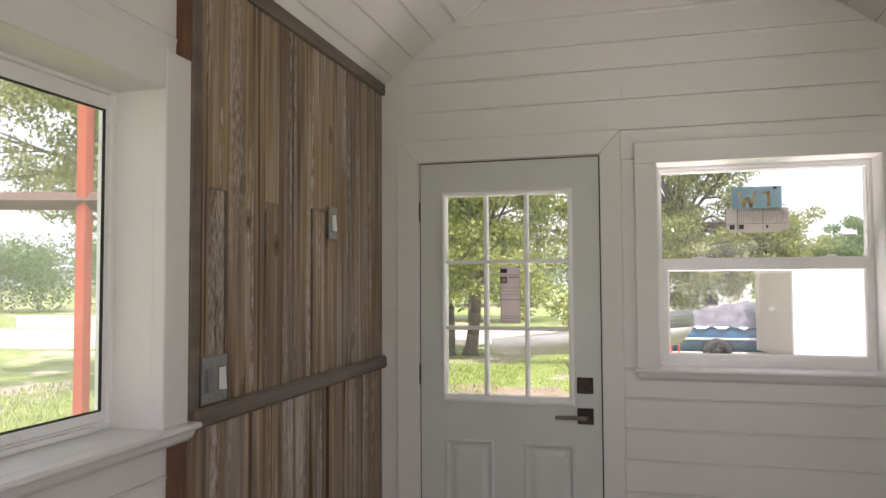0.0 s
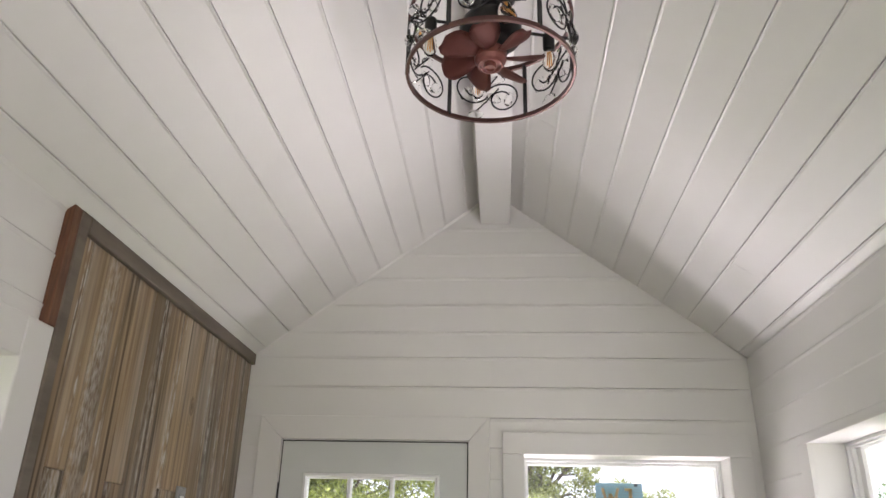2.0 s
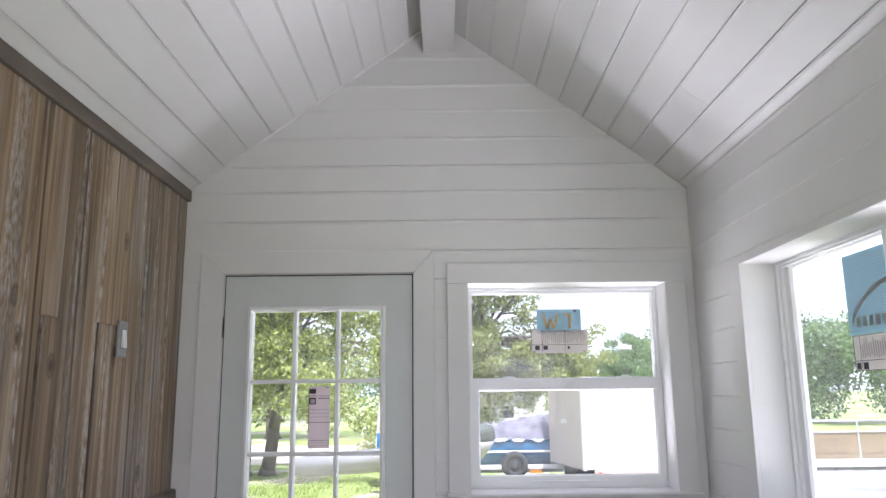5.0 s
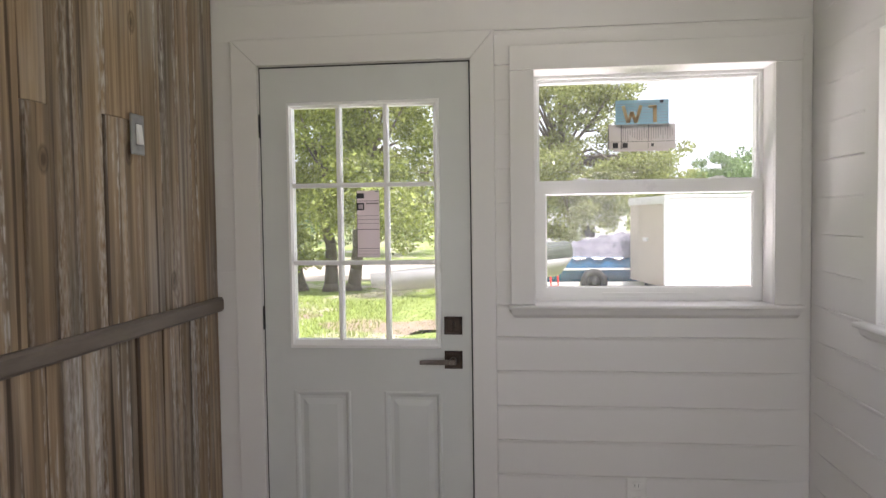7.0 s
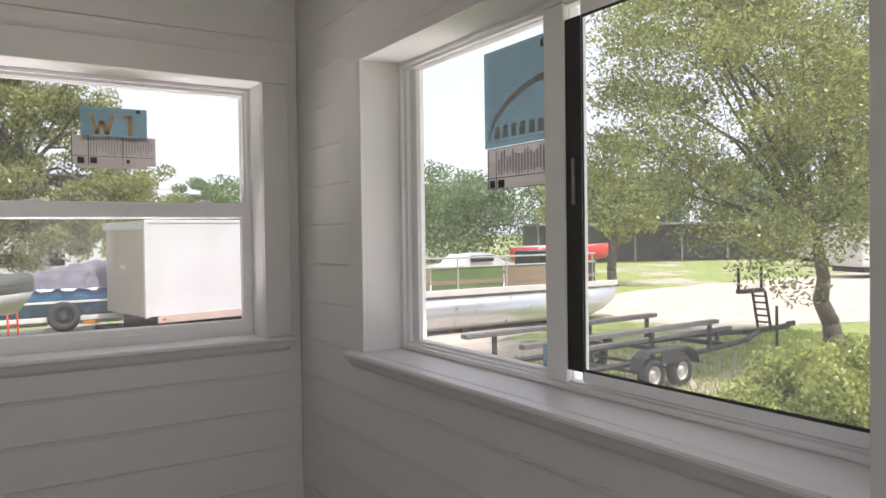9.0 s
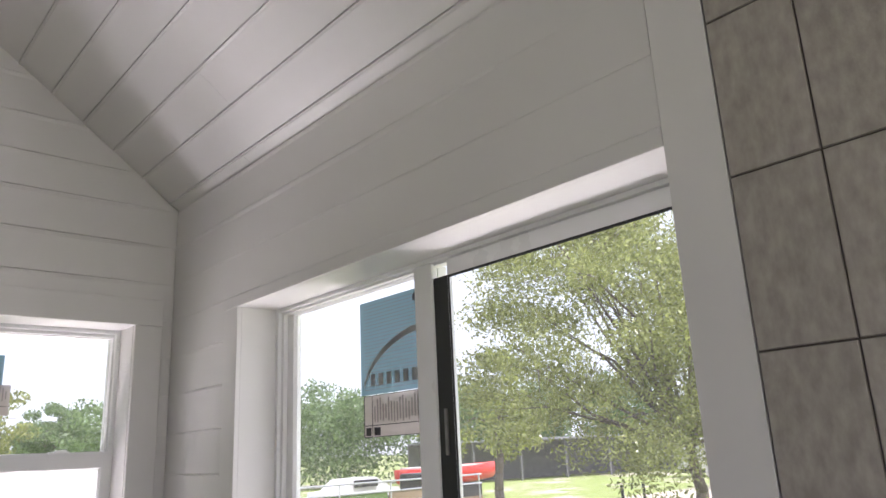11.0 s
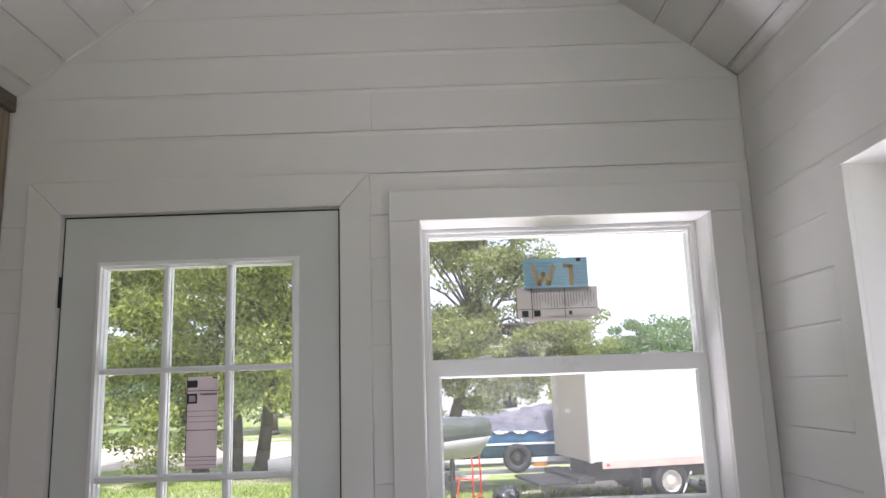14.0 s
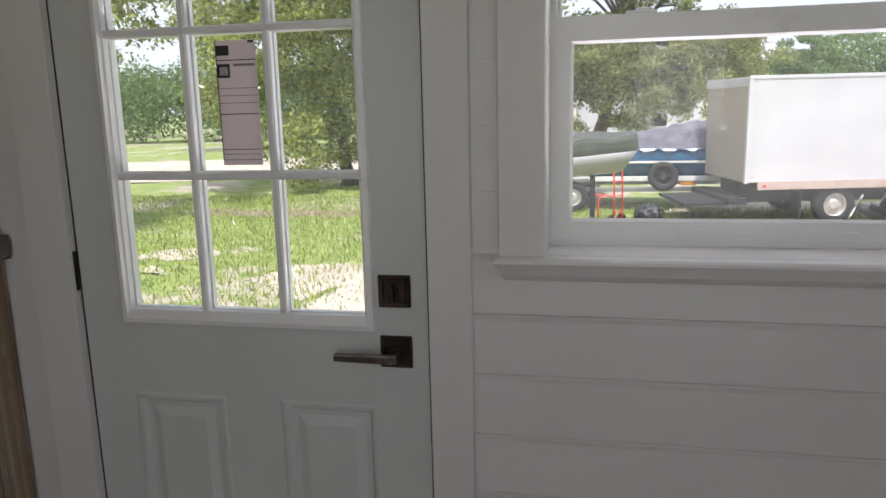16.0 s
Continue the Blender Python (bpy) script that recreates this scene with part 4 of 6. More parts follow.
# switches
def switch(name, label, y0, y1, z0, z1, gangs, plate_m):
    t = thing(name, label, "switch")
    f = LX + .017
    part("cover_plate", rings(bmesh.new(), "x", [(y0, y1, z0, z1, f), (y0, y1, z0, z1, f + .004), (y0 + .004, y1 - .004, z0 + .004, z1 - .004, f + .007)]), plate_m, t)
    n = len(gangs)
    wd = (y1 - y0) / n
    for k, m in enumerate(gangs):
        c = y0 + wd * (k + .5)
        zc = (z0 + z1) / 2
        part("rocker_frame", box(f + .006, f + .008, c - .018, c + .018, zc - .035, zc + .035, .001), GREYPL if plate_m is PLATE else plate_m, t)
        bm = box(f + .007, f + .011, c - .014, c + .014, zc - .031, zc + .031, .001)
        for v in bm.verts:
            if v.co.z < zc and v.co.x > f + .009:
                v.co.x += .006
        part("rocker", bm, m, t)
        for q in (-.048, .048):
            part("screw", rod((f + .0065, c, zc + q), (f + .0082, c, zc + q), .003, .0025, 10), PLATE, t)


switch("double_switch", "grey double rocker switch with one white rocker", 1.750, 1.878, 1.172, 1.302, (GREYPL, ROCKER), PLATE)
switch("single_switch", "grey switch plate with a white rocker on weathered boards", 2.585, 2.660, 1.676, 1.800, (ROCKER,), PLATE)
t = thing("wall_outlet", "white duplex outlet low on the shiplap wall", "outlet")
part("cover_plate", rings(bmesh.new(), "y", [(.574, .646, .376, .493, FY), (.574, .646, .376, .493, FY - .004), (.578, .642, .380, .489, FY - .006)]), ROCKER, t)
for z in (.462, .407):
    so = part("socket", box(.593, .627, FY - .0075, FY - .005, z - .016, z + .016, .004), ROCKER, t)
    for u in (.603, .616):
        part("slot", box(u - .001, u + .001, FY - .0078, FY - .007, z - .004, z + .006), INK, so)

# ---------------------------------------------------------------- ceiling fan light
FX, FYc, FZ = 0.125, 1.60, 2.777
fan = thing("caged_ceiling_fan", "dark round caged ceiling fan light with red-brown blades and crystal drops", "ceiling fan", at=(FX, FYc, FZ))
R, HT = .222, .178


def fan_part(name, data, m, parent=None, label="", smooth=True):
    return part(name, data, m, parent or fan, label, smooth)


cage = fan_part("cage_ring", add_lathe(bmesh.new(), [(R - .004, -.006), (R + .004, -.006), (R + .005, 0), (R + .004, .007), (R - .004, .007), (R - .004, -.006)], 64), HOOP, None, "red-brown metal hoop", False)
fan_part("cage_ring", add_lathe(bmesh.new(), [(R - .004, HT - .006), (R + .004, HT - .006), (R + .005, HT), (R + .004, HT + .007), (R - .004, HT + .007), (R - .004, HT - .006)], 64), HOOP, None, "red-brown metal hoop", False)
BARS = 6
for k in range(BARS):
    a = 2 * math.pi * (k + .06) / BARS
    c, s = math.cos(a), math.sin(a)
    fan_part("cage_bar", rod((R * c, R * s, 0), (R * c, R * s, HT), .006, sides=8), BLACK)


def on_cage(a, z):
    return (R * math.cos(a), R * math.sin(a), z)


drop_me = from_bm("drop", add_lathe(bmesh.new(), [(0, -.027), (.008, -.021), (.0135, -.010), (.0145, 0), (.0115, .011), (.005, .020), (0, .024)], 8))
drop_me.materials.append(CRYSTAL)
rnd = random.Random(3)
for k in range(BARS):
    a0 = 2 * math.pi * (k + .06) / BARS
    span = 2 * math.pi / BARS
    for sg, za, zb in ((1, .02, .165), (-1, .165, .02)):
        # a scroll that winds into a spiral at its end
        ctr = a0 + span * (.30 if sg > 0 else .70)
        zc = .075 if sg > 0 else .112
        pts = []
        for q in np.linspace(0, 1, 30):
            ang = 2 * math.pi * 1.35 * q + (0.5 if sg > 0 else 3.6)
            rr = .056 * (1 - .62 * q)
            pts.append(on_cage(ctr + rr * math.cos(ang) / R, zc + rr * math.sin(ang)))
        fan_part("scroll", tube(pts, .0026, 5), BLACK)
        end = pts[-1]
        ends = [(ctr, pts[-1][2])]
        # stems with drops
        stem = [on_cage(ctr + .052 / R * q * sg, zc + sg * (.05 - .062 * q)) for q in np.linspace(.2, 1.5, 9)]
        fan_part("scroll", tube(stem, .0024, 5), BLACK)
        for (px, py, pz), tilt in ((end, 30), (stem[-1], 70), (stem[2], -50)):
            d = fan_part("crystal_drop", drop_me, None, None, "clear crystal drop")
            ang = math.atan2(py, px)
            d.matrix_local = Matrix.Translation((px, py, pz - .012)) @ Matrix.Rotation(ang, 4, "Z") @ Matrix.Rotation(radians(tilt + rnd.uniform(-15, 15)), 4, "X")
top = BEAM[2] - FZ
fan_part("canopy", add_lathe(bmesh.new(), [(0, top), (.070, top), (.072, top - .004), (.072, top - .050), (.066, top - .058), (.030, top - .060), (.026, top - .064), (.026, .19), (0, .19)], 40), BLACK, None, "black round canopy", False)
fan_part("motor_housing", add_lathe(bmesh.new(), [(0, .195), (.045, .193), (.078, .172), (.086, .15), (.084, .12), (.060, .108), (.050, .10), (.048, .075), (.040, .07), (0, .07)], 40), BLACK, None, "black motor housing")
hub = fan_part("hub", add_lathe(bmesh.new(), [(0, .026), (.011, .026), (.012, .020), (.016, .020), (.017, .033), (.026, .033), (.028, .027), (.033, .027), (.036, .036), (.043, .046), (.045, .072), (.04, .08), (0, .08)], 32), BLADE, None, "red-brown stepped hub", False)
for k in range(7):
    bm = bmesh.new()
    grid = []
    for i in range(9):
        q = i / 8
        r = .036 + .106 * q
        half = .013 + .025 * math.sin(min(1, q * 1.15) * math.pi * .62) * (1 - .55 * max(0, q - .72) / .28 * max(0, q - .72) / .28)
        if q > .9:
            half *= .72
        row = []
        for j in range(5):
            v = (j / 4 - .5) * 2
            sweep = -.022 * q * q
            row.append(bm.verts.new((r, v * half + sweep, .054 + v * half * .48 + .006 * v * v)))
        grid.append(row)
    for i in range(8):
        for j in range(4):
            bm.faces.new((grid[i][j], grid[i + 1][j], grid[i + 1][j + 1], grid[i][j + 1]))
    geo = bmesh.ops.solidify(bm, geom=bm.faces[:], thickness=.0022)
    bl = fan_part("blade", bm, BLADE)
    bl.matrix_local = Matrix.Rotation(2 * math.pi * k / 7 + .2, 4, "Z")
for k in range(4):
    a = 2 * math.pi * k / 4 + .24
    c, s = math.cos(a), math.sin(a)
    arm = fan_part("arm", rod((.05 * c, .05 * s, .155), (R * c, R * s, .155), .0045, sides=8), BLACK)
    rr = .165
    sock = fan_part("lamp_socket", add_lathe(bmesh.new(), [(0, .158), (.015, .158), (.0165, .15), (.0165, .112), (.013, .108), (0, .108)], 20, Matrix.Translation((rr * c, rr * s, 0))), BLACK)
    mt = Matrix.Translation((rr * c, rr * s, 0))
    bulb = fan_part("bulb", add_lathe(bmesh.new(), [(.010, .108), (.011, .10), (.017, .085), (.019, .068), (.016, .050), (.008, .040), (0, .038)], 20, mt), BULB, sock, "clear unlit filament bulb")
    bm = bmesh.new()
    for j in range(4):
        q = 2 * math.pi * j / 4
        add_rod(bm, (rr * c + .005 * math.cos(q), rr * s + .005 * math.sin(q), .055), (rr * c + .003 * math.cos(q), rr * s + .003 * math.sin(q), .098), .0013, sides=5)
    part("filament", bm, AMBER, bulb, "amber filaments")

# ---------------------------------------------------------------- outdoors


def ground_material():
    m, n, l, p = nodes_of("yard_ground")
    a = noise_node(n, l, 0.35, 6)
    b = noise_node(n, l, 2.2, 6)
    c = noise_node(n, l, 14, 4)
    grass = ramp_node(n, l, b.outputs["Fac"], [(0.3, (0.15, 0.205, 0.045)), (0.55, (0.25, 0.31, 0.08)), (0.75, (0.35, 0.37, 0.14))]).outputs["Color"]
    dirt = ramp_node(n, l, c.outputs["Fac"], [(0.3, (0.30, 0.25, 0.19)), (0.7, (0.52, 0.46, 0.38))]).outputs["Color"]
    mx = n.new("ShaderNodeMath")
    mx.operation = "ADD"
    sc = n.new("ShaderNodeMath")
    sc.operation = "MULTIPLY"
    sc.inputs[1].default_value = 0.35
    l.new(b.outputs["Fac"], sc.inputs[0])
    l.new(a.outputs["Fac"], mx.inputs[0])
    l.new(sc.outputs[0], mx.inputs[1])
    mask = ramp_node(n, l, mx.outputs[0], [(0.70, (0, 0, 0)), (0.78, (1, 1, 1))]).outputs["Color"]
    l.new(mix_node(n, l, mask, grass, dirt), p.inputs["Base Color"])
    p.inputs["Roughness"].default_value = 0.95
    bump_node(n, l, p, c.outputs["Fac"], 0.6, 0.05)
    return m


GRASS = ground_material()
GRAVEL = surface("pale_gravel", (0.55, 0.48, 0.39), (0.42, 0.36, 0.29), 0.95, scale=1.3, bump=0.5, depth=0.02, fine=25)
MULCH = surface("bare_soil", (0.36, 0.27, 0.20), (0.20, 0.15, 0.11), 0.95, scale=5, bump=0.8, depth=0.03, fine=20)
g = part("ground", box(-900, 900, -900, 900, GROUND - 2, GROUND), GRASS)
tagged(g, "patchy green grass with bare sandy spots", "ground", kind="structure")


def patch(name, label, cat, pts, m, lift):
    """A flat patch with a wavering edge."""
    rnd = random.Random(len(pts) + int(abs(pts[0][0]) * 10))
    bm = bmesh.new()
    out = []
    for (a, b), (c, d) in zip(pts, pts[1:] + pts[:1]):
        n = max(2, int(math.hypot(c - a, d - b) / 0.6))
        for k in range(n):
            q = k / n
            out.append((a + (c - a) * q + rnd.uniform(-.22, .22), b + (d - b) * q + rnd.uniform(-.22, .22)))
    vs = [bm.verts.new((x, y, GROUND + lift)) for x, y in out]
    f = bm.faces.new(vs)
    bmesh.ops.triangulate(bm, faces=[f])
    ob = part(name, bm, m)
    return tagged(ob, label, cat, kind="structure")


patch("gravel_lot", "pale sunlit gravel lot", "gravel", [(15.0, 12.5), (21, 10.5), (60, 4), (60, 22), (31, 22.5), (24, 22), (16.5, 20)], GRAVEL, .012)
patch("gravel_road", "pale gravel driveway across the grass", "road", [(-60, 24), (-22, 22.5), (-8, 27.5), (0.5, 28.5), (0.5, 37), (-12, 38), (-30, 33), (-60, 33)], GRAVEL, .012)
patch("bare_patch", "bare sandy soil under the trees", "soil", [(-4.6, 16.4), (-3.9, 15.5), (-2.4, 15.3), (-1.4, 15.9), (-1.8, 17.4), (-2.9, 16.9), (-4.0, 17.6)], MULCH, .010)
patch("sandy_patch", "bright bare sandy soil near the house", "soil", [(-3.4, 8.3), (-1.7, 8.0), (-1.0, 9.5), (-1.2, 12.4), (-2.6, 12.0), (-3.3, 10.4)], GRAVEL, .010)
patch("sandy_patch", "small pale sandy spot in the lawn", "soil", [(-7.2, 12.5), (-6.3, 12.4), (-5.7, 12.8), (-6.2, 13.3), (-7.1, 13.2)], GRAVEL, .010)
patch("sandy_patch", "small pale sandy spot in the lawn", "soil", [(-6.7, 11.4), (-6.0, 11.3), (-5.9, 11.8), (-6.5, 11.9)], GRAVEL, .010)
patch("sandy_patch", "bright bare sandy soil in the lawn", "soil", [(-4.4, 11.3), (-3.3, 10.4), (-2.6, 11.2), (-3.0, 12.6), (-4.2, 12.4)], GRAVEL, .011)
patch("bare_patch", "bare brown soil under the trees", "soil", [(-9.6, 17.7), (-7.2, 17.2), (-4.8, 17.3), (-4.9, 18.3), (-7.2, 18.5), (-9.4, 18.5)], MULCH, .010)
patch("sandy_yard", "bare sandy ground under the truck", "soil", [(1.3, 14.4), (5, 13.2), (12, 14.5), (12, 20), (3, 20.5), (1.8, 18)], GRAVEL, .010)


# grass tufts near the house
def tufts(name, label, region, count, size, m, seed):
    r = np.random.RandomState(seed)
    x0, x1, y0, y1 = region
    px, py = r.uniform(x0, x1, count), r.uniform(y0, y1, count)
    a = r.uniform(0, 2 * np.pi, count)
    h = size * r.uniform(.5, 1.3, count)
    wd = .006 + .012 * r.rand(count)
    lean = r.normal(0, .35, (count, 2)) * h[:, None]
    v = np.zeros((count, 3, 3))
    v[:, 0] = np.stack([px - wd * np.cos(a), py - wd * np.sin(a), np.full(count, GROUND)], 1)
    v[:, 1] = np.stack([px + wd * np.cos(a), py + wd * np.sin(a), np.full(count, GROUND)], 1)
    v[:, 2] = np.stack([px + lean[:, 0], py + lean[:, 1], GROUND + h], 1)
    me = bpy.data.meshes.new(name)
    me.from_pydata(v.reshape(-1, 3).tolist(), [], np.arange(count * 3).reshape(-1, 3).tolist())
    ob = part(name, me, m)
    return tagged(ob, label, "grass", kind="stuff")


GRASSB = leaf_material("grass_blades", (0.19, 0.24, 0.05), (0.36, 0.42, 0.12))
tufts("grass", "short green lawn grass", (-9, 0.2, 7, 25), 26000, .036, GRASSB, 1)
tufts("grass", "weedy grass by the parked boats", (-1, 7, 12.5, 19), 9000, .10, GRASSB, 2)
tufts("grass", "lush grass below the boat trailer", (6, 17, 3.5, 12), 30000, .085, GRASSB, 3)
tufts("grass", "green lawn beyond the side window", (-14, -3, 4, 21), 22000, .11, GRASSB, 4)


def leaf_cloud(centres, radii, count, size, seed, droop=0.0):
    """Many small folded leaves in clumps, with gaps between the clumps."""
    r = np.random.RandomState(seed)
    centres, radii = np.array(centres), np.array(radii)
    wts = radii.prod(1) ** (2 / 3)
    pick = r.choice(len(centres), count, p=wts / wts.sum())
    d = r.normal(size=(count, 3))
    d /= np.linalg.norm(d, axis=1)[:, None]
    d *= (r.rand(count) ** .45)[:, None]
    pos = centres[pick] + d * radii[pick]
    pos[:, 2] -= droop * r.rand(count) ** 3
    u = r.normal(size=(count, 3))
    u /= np.linalg.norm(u, axis=1)[:, None]
    w = np.cross(u, r.normal(size=(count, 3)))
    w /= np.linalg.norm(w, axis=1)[:, None]
    s = size * r.uniform(.55, 1.35, (count, 1))
    q = np.stack([pos - u * s, pos + w * s * .42, pos + u * s, pos - w * s * .42], 1)
    return mesh_of("leaves", q.reshape(-1, 3).tolist(), np.arange(count * 4).reshape(-1, 4).tolist())


def tree(name, label, base, trunks, clumps, radius, leaves, size, m, seed, thick=.2, tops=None):
    """trunks: tips (dx, dy, z) of stems from the base; clumps: centres of the crown's masses, fed by limbs."""
    t = thing(name, label, "tree", at=(*base, GROUND))
    r = random.Random(seed)
    loc = [Vector((c[0] - base[0], c[1] - base[1], c[2] - GROUND)) for c in clumps]
    bm = bmesh.new()
    ends = []
    for k, (dx, dy, z) in enumerate(trunks):
        foot = Vector((r.uniform(-.15, .15) + (k - (len(trunks) - 1) / 2) * .9 * (len(trunks) > 1), r.uniform(-.2, .2), 0))
        tip = Vector((dx, dy, z - GROUND))
        pts = [foot.lerp(tip, q) + Vector((r.uniform(-1, 1), r.uniform(-1, 1), 0)) * .10 * math.sin(q * math.pi) for q in np.linspace(0, 1, 6)]
        for i in range(5):
            add_rod(bm, pts[i], pts[i + 1], thick * (1.15 - .12 * i), thick * (1.03 - .12 * i), 10)
        add_rod(bm, foot - Vector((0, 0, .02)), foot + Vector((0, 0, .25)), thick * 1.55, thick * 1.1, 10)
        ends.append(tip)
    part("trunk", bm, BARK, t, smooth=True)
    bm = bmesh.new()
    for c in loc:
        s = min(ends, key=lambda e: (e - c).length)
        mid = s.lerp(c, .5) + Vector((r.uniform(-.4, .4), r.uniform(-.4, .4), r.uniform(-.1, .5)))
        add_rod(bm, s, mid, thick * .30, thick * .18, 7)
        add_rod(bm, mid, c, thick * .18, thick * .06, 6)
        for j in range(4):
            d = Vector((r.uniform(-1, 1), r.uniform(-1, 1), r.uniform(-.6, .8))) * radius * .9
            add_rod(bm, mid.lerp(c, r.random()), c + d, thick * .06, thick * .02, 4)
    part("limbs", bm, BARK, t, smooth=True)
    cs, rs = [], []
    for c in loc:
        for j in range(9):
            d = Vector((r.gauss(0, 1), r.gauss(0, 1), r.gauss(0, .75)))
            d = d.normalized() * radius * r.uniform(.35, 1.0)
            cs.append(tuple(c + d))
            q = radius * r.uniform(.24, .45)
            rs.append((q * 1.2, q * 1.2, q * .75))
    me = leaf_cloud(cs, rs, leaves, size, seed)
    part("crown", me, m, t)
    return t


def clump_set(cx, cy, cz, rx, ry, rz, n, seed):
    r = random.Random(seed)
    out = []
    while len(out) < n:
        d = Vector((r.uniform(-1, 1), r.uniform(-1, 1), r.uniform(-1, 1)))
        if .25 < d.length < 1:
            out.append((cx + d.x * rx, cy + d.y * ry, cz + d.z * rz))
    return out


tree("oak_tree", "spreading green oak with several trunks before the door", (-6.3, 24.0), [(-1.6, .3, 2.6), (-.2, .5, 2.9), (1.4, -.2, 2.7)], clump_set(-6.6, 23.4, 5.4, 5.6, 3.0, 4.0, 32, 1) + [(-7.6, 22.6, .9), (-3.2, 22.4, 1.6), (-9.6, 23, 1.5)], 1.6, 95000, .08, LEAF_B, 21, .2)
tree("oak_tree", "dense oak standing further back behind the driveway", (-10.0, 44), [(0, 0, 5)], clump_set(-10, 44, 8, 13, 3, 7.5, 34, 2), 2.6, 34000, .17, LEAF_A, 22, .35)
tree("oak_tree", "large live oak with open limbs above the boats", (-.1, 26.5), [(1.5, -.5, 3.4)], clump_set(0.6, 26, 6.0, 3.4, 2.4, 2.5, 26, 3) + clump_set(2.0, 25.4, 2.5, 3.6, 1.6, 1.15, 26, 13) + [(4.2, 25.6, 2.4), (4.6, 26, 1.6), (3.4, 25.5, 5.2)], 1.15, 105000, .066, LEAF_A, 23, .22)
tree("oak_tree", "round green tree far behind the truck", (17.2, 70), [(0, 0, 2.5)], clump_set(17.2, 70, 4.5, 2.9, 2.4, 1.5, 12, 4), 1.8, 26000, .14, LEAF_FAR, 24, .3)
tree("oak_tree", "leaning oak with a low glossy crown beside the trailer", (15.4, 9.1), [(-.55, .25, 1.4)], clump_set(13.2, 9.4, 4.3, 3.7, 2.3, 3.1, 30, 5) + [(14.4, 8.4, 1.9), (12.9, 9.6, 2.0), (11.2, 10.2, 2.3), (13.8, 7.2, 2.6), (15.3, 7.0, 2.0), (10.6, 10.6, 3.6), (12.0, 8.6, 1.5), (10.4, 9.6, 2.9), (11.6, 7.9, 3.3)], 1.5, 98000, .046, LEAF_A, 25, .17)
tree("oak_tree", "big shady oak beyond the side window", (-13, 17), [(.5, .3, 4.0)], clump_set(-12.5, 15.5, 5.2, 6, 4, 2.6, 20, 6), 1.6, 30000, .09, LEAF_A, 26, .32)
tree("oak_tree", "bright bushy tree by the lot", (24.5, 24.5), [(0, 0, 2.6)], clump_set(24.5, 24.5, 3.0, 2.8, 2, 2.0, 8, 7), 1.3, 9000, .11, LEAF_B, 27, .2)


def hedge(name, label, centres, radii, count, size, m, seed, cat="bush", kind=""):
    me = leaf_cloud(centres, radii, count, size, seed)
    me.name = name
    ob = part(name, me, m)
    return tagged(ob, label, cat, kind=kind)


rr = random.Random(77)
hedge("bush", "low green undergrowth behind the parked boats", [(rr.uniform(-3.2, 4.2), 30 + rr.uniform(-1, 1.5), GROUND + rr.uniform(.2, 0.9)) for k in range(26)], [(.7, .6, .4)] * 26, 6000, .08, LEAF_A, 35)
for nm, n, spec in (("treeline", 40, (18, 95, 62, 20)), ("treeline", 34, (-60, 9, 75, 0)), ("treeline", 30, (-75, -18, 48, -10))):
    x0, x1, yb, bend = spec
    cs, rs = [], []
    for k in range(n):
        q = (k + rr.random()) / n
        h = rr.uniform(4.2, 5.6) * (1.0 if spec[0] != 18 else 1.15)
        cs.append((x0 + (x1 - x0) * q, yb - bend * q * 1.6 + rr.uniform(-4, 4), GROUND + h * .72))
        rs.append((rr.uniform(2.5, 4.2), 2.5, h * .75))
        for j in range(3):
            cs.append((cs[-1 - j][0] + rr.uniform(-3, 3), cs[-1][1] - rr.uniform(0, 2), GROUND + h * rr.uniform(.7, 1.3)))
            rs.append((1.6, 1.3, 1.1))
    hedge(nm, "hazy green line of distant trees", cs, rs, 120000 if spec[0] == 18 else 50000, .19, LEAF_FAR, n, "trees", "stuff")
hedge("bush", "bright green leafy shrub under the side window", [(8.1 + rr.uniform(-1.3, 1.7), 4.8 + rr.uniform(-1.0, .8), GROUND + rr.uniform(.15, 1.05)) for k in range(44)], [(.34, .34, .26)] * 44, 36000, .036, LEAF_B, 31)


# vehicles and boats
def wheel(name, parent, at, r, wd, axis, rim_m=RIM):
    """axis: unit vector along the axle, towards the side that shows."""
    q = Vector(axis).to_track_quat("Z", "Y").to_matrix().to_4x4()
    m = Matrix.Translation(at) @ q
    h = wd / 2
    w = part(name, add_lathe(bmesh.new(), [(r * .58, -h), (r * .9, -h), (r, -h * .6), (r, h * .6), (r * .9, h), (r * .6, h), (r * .57, h * .8)], 28, m), TYRE, parent, "", True)
    part("rim", add_lathe(bmesh.new(), [(r * .6, h * .85), (r * .54, h * .7), (r * .5, h * .2), (r * .3, h * .45), (r * .2, h * .75), (0, h * .75)], 24, m), rim_m, w)
    return w


truck = thing("box_truck", "white box truck with a grey roll-up door and faded lower rail", "truck", at=(3.11, 16.4, GROUND), turn=11.5)
zb, zt = .84, 2.78
part("cargo_box", box(.06, 5.4, 0, 2.25, zb, zt, .02), TRUCKW, truck)
part("corner_post", box(0, .075, -.012, .07, zb - .02, zt + .01, .01), TRUCKW, truck)
part("top_rail", box(0, 5.42, -.015, .05, zt - .035, zt + .03, .01), TRUCKW, truck)
part("rear_frame", box(0, .06, .07, 2.25, zt - .16, zt + .01, .008), TRUCKW, truck)
rd = part("roll_up_door", box(.012, .06, .10, 2.15, zb, zt - .16, .004), TRUCKD, truck, "grey-brown roll-up door")
for k in range(1, 5):
    part("door_seam", box(.008, .014, .10, 2.15, zb + k * .37, zb + k * .37 + .012), TRUCKD, rd)
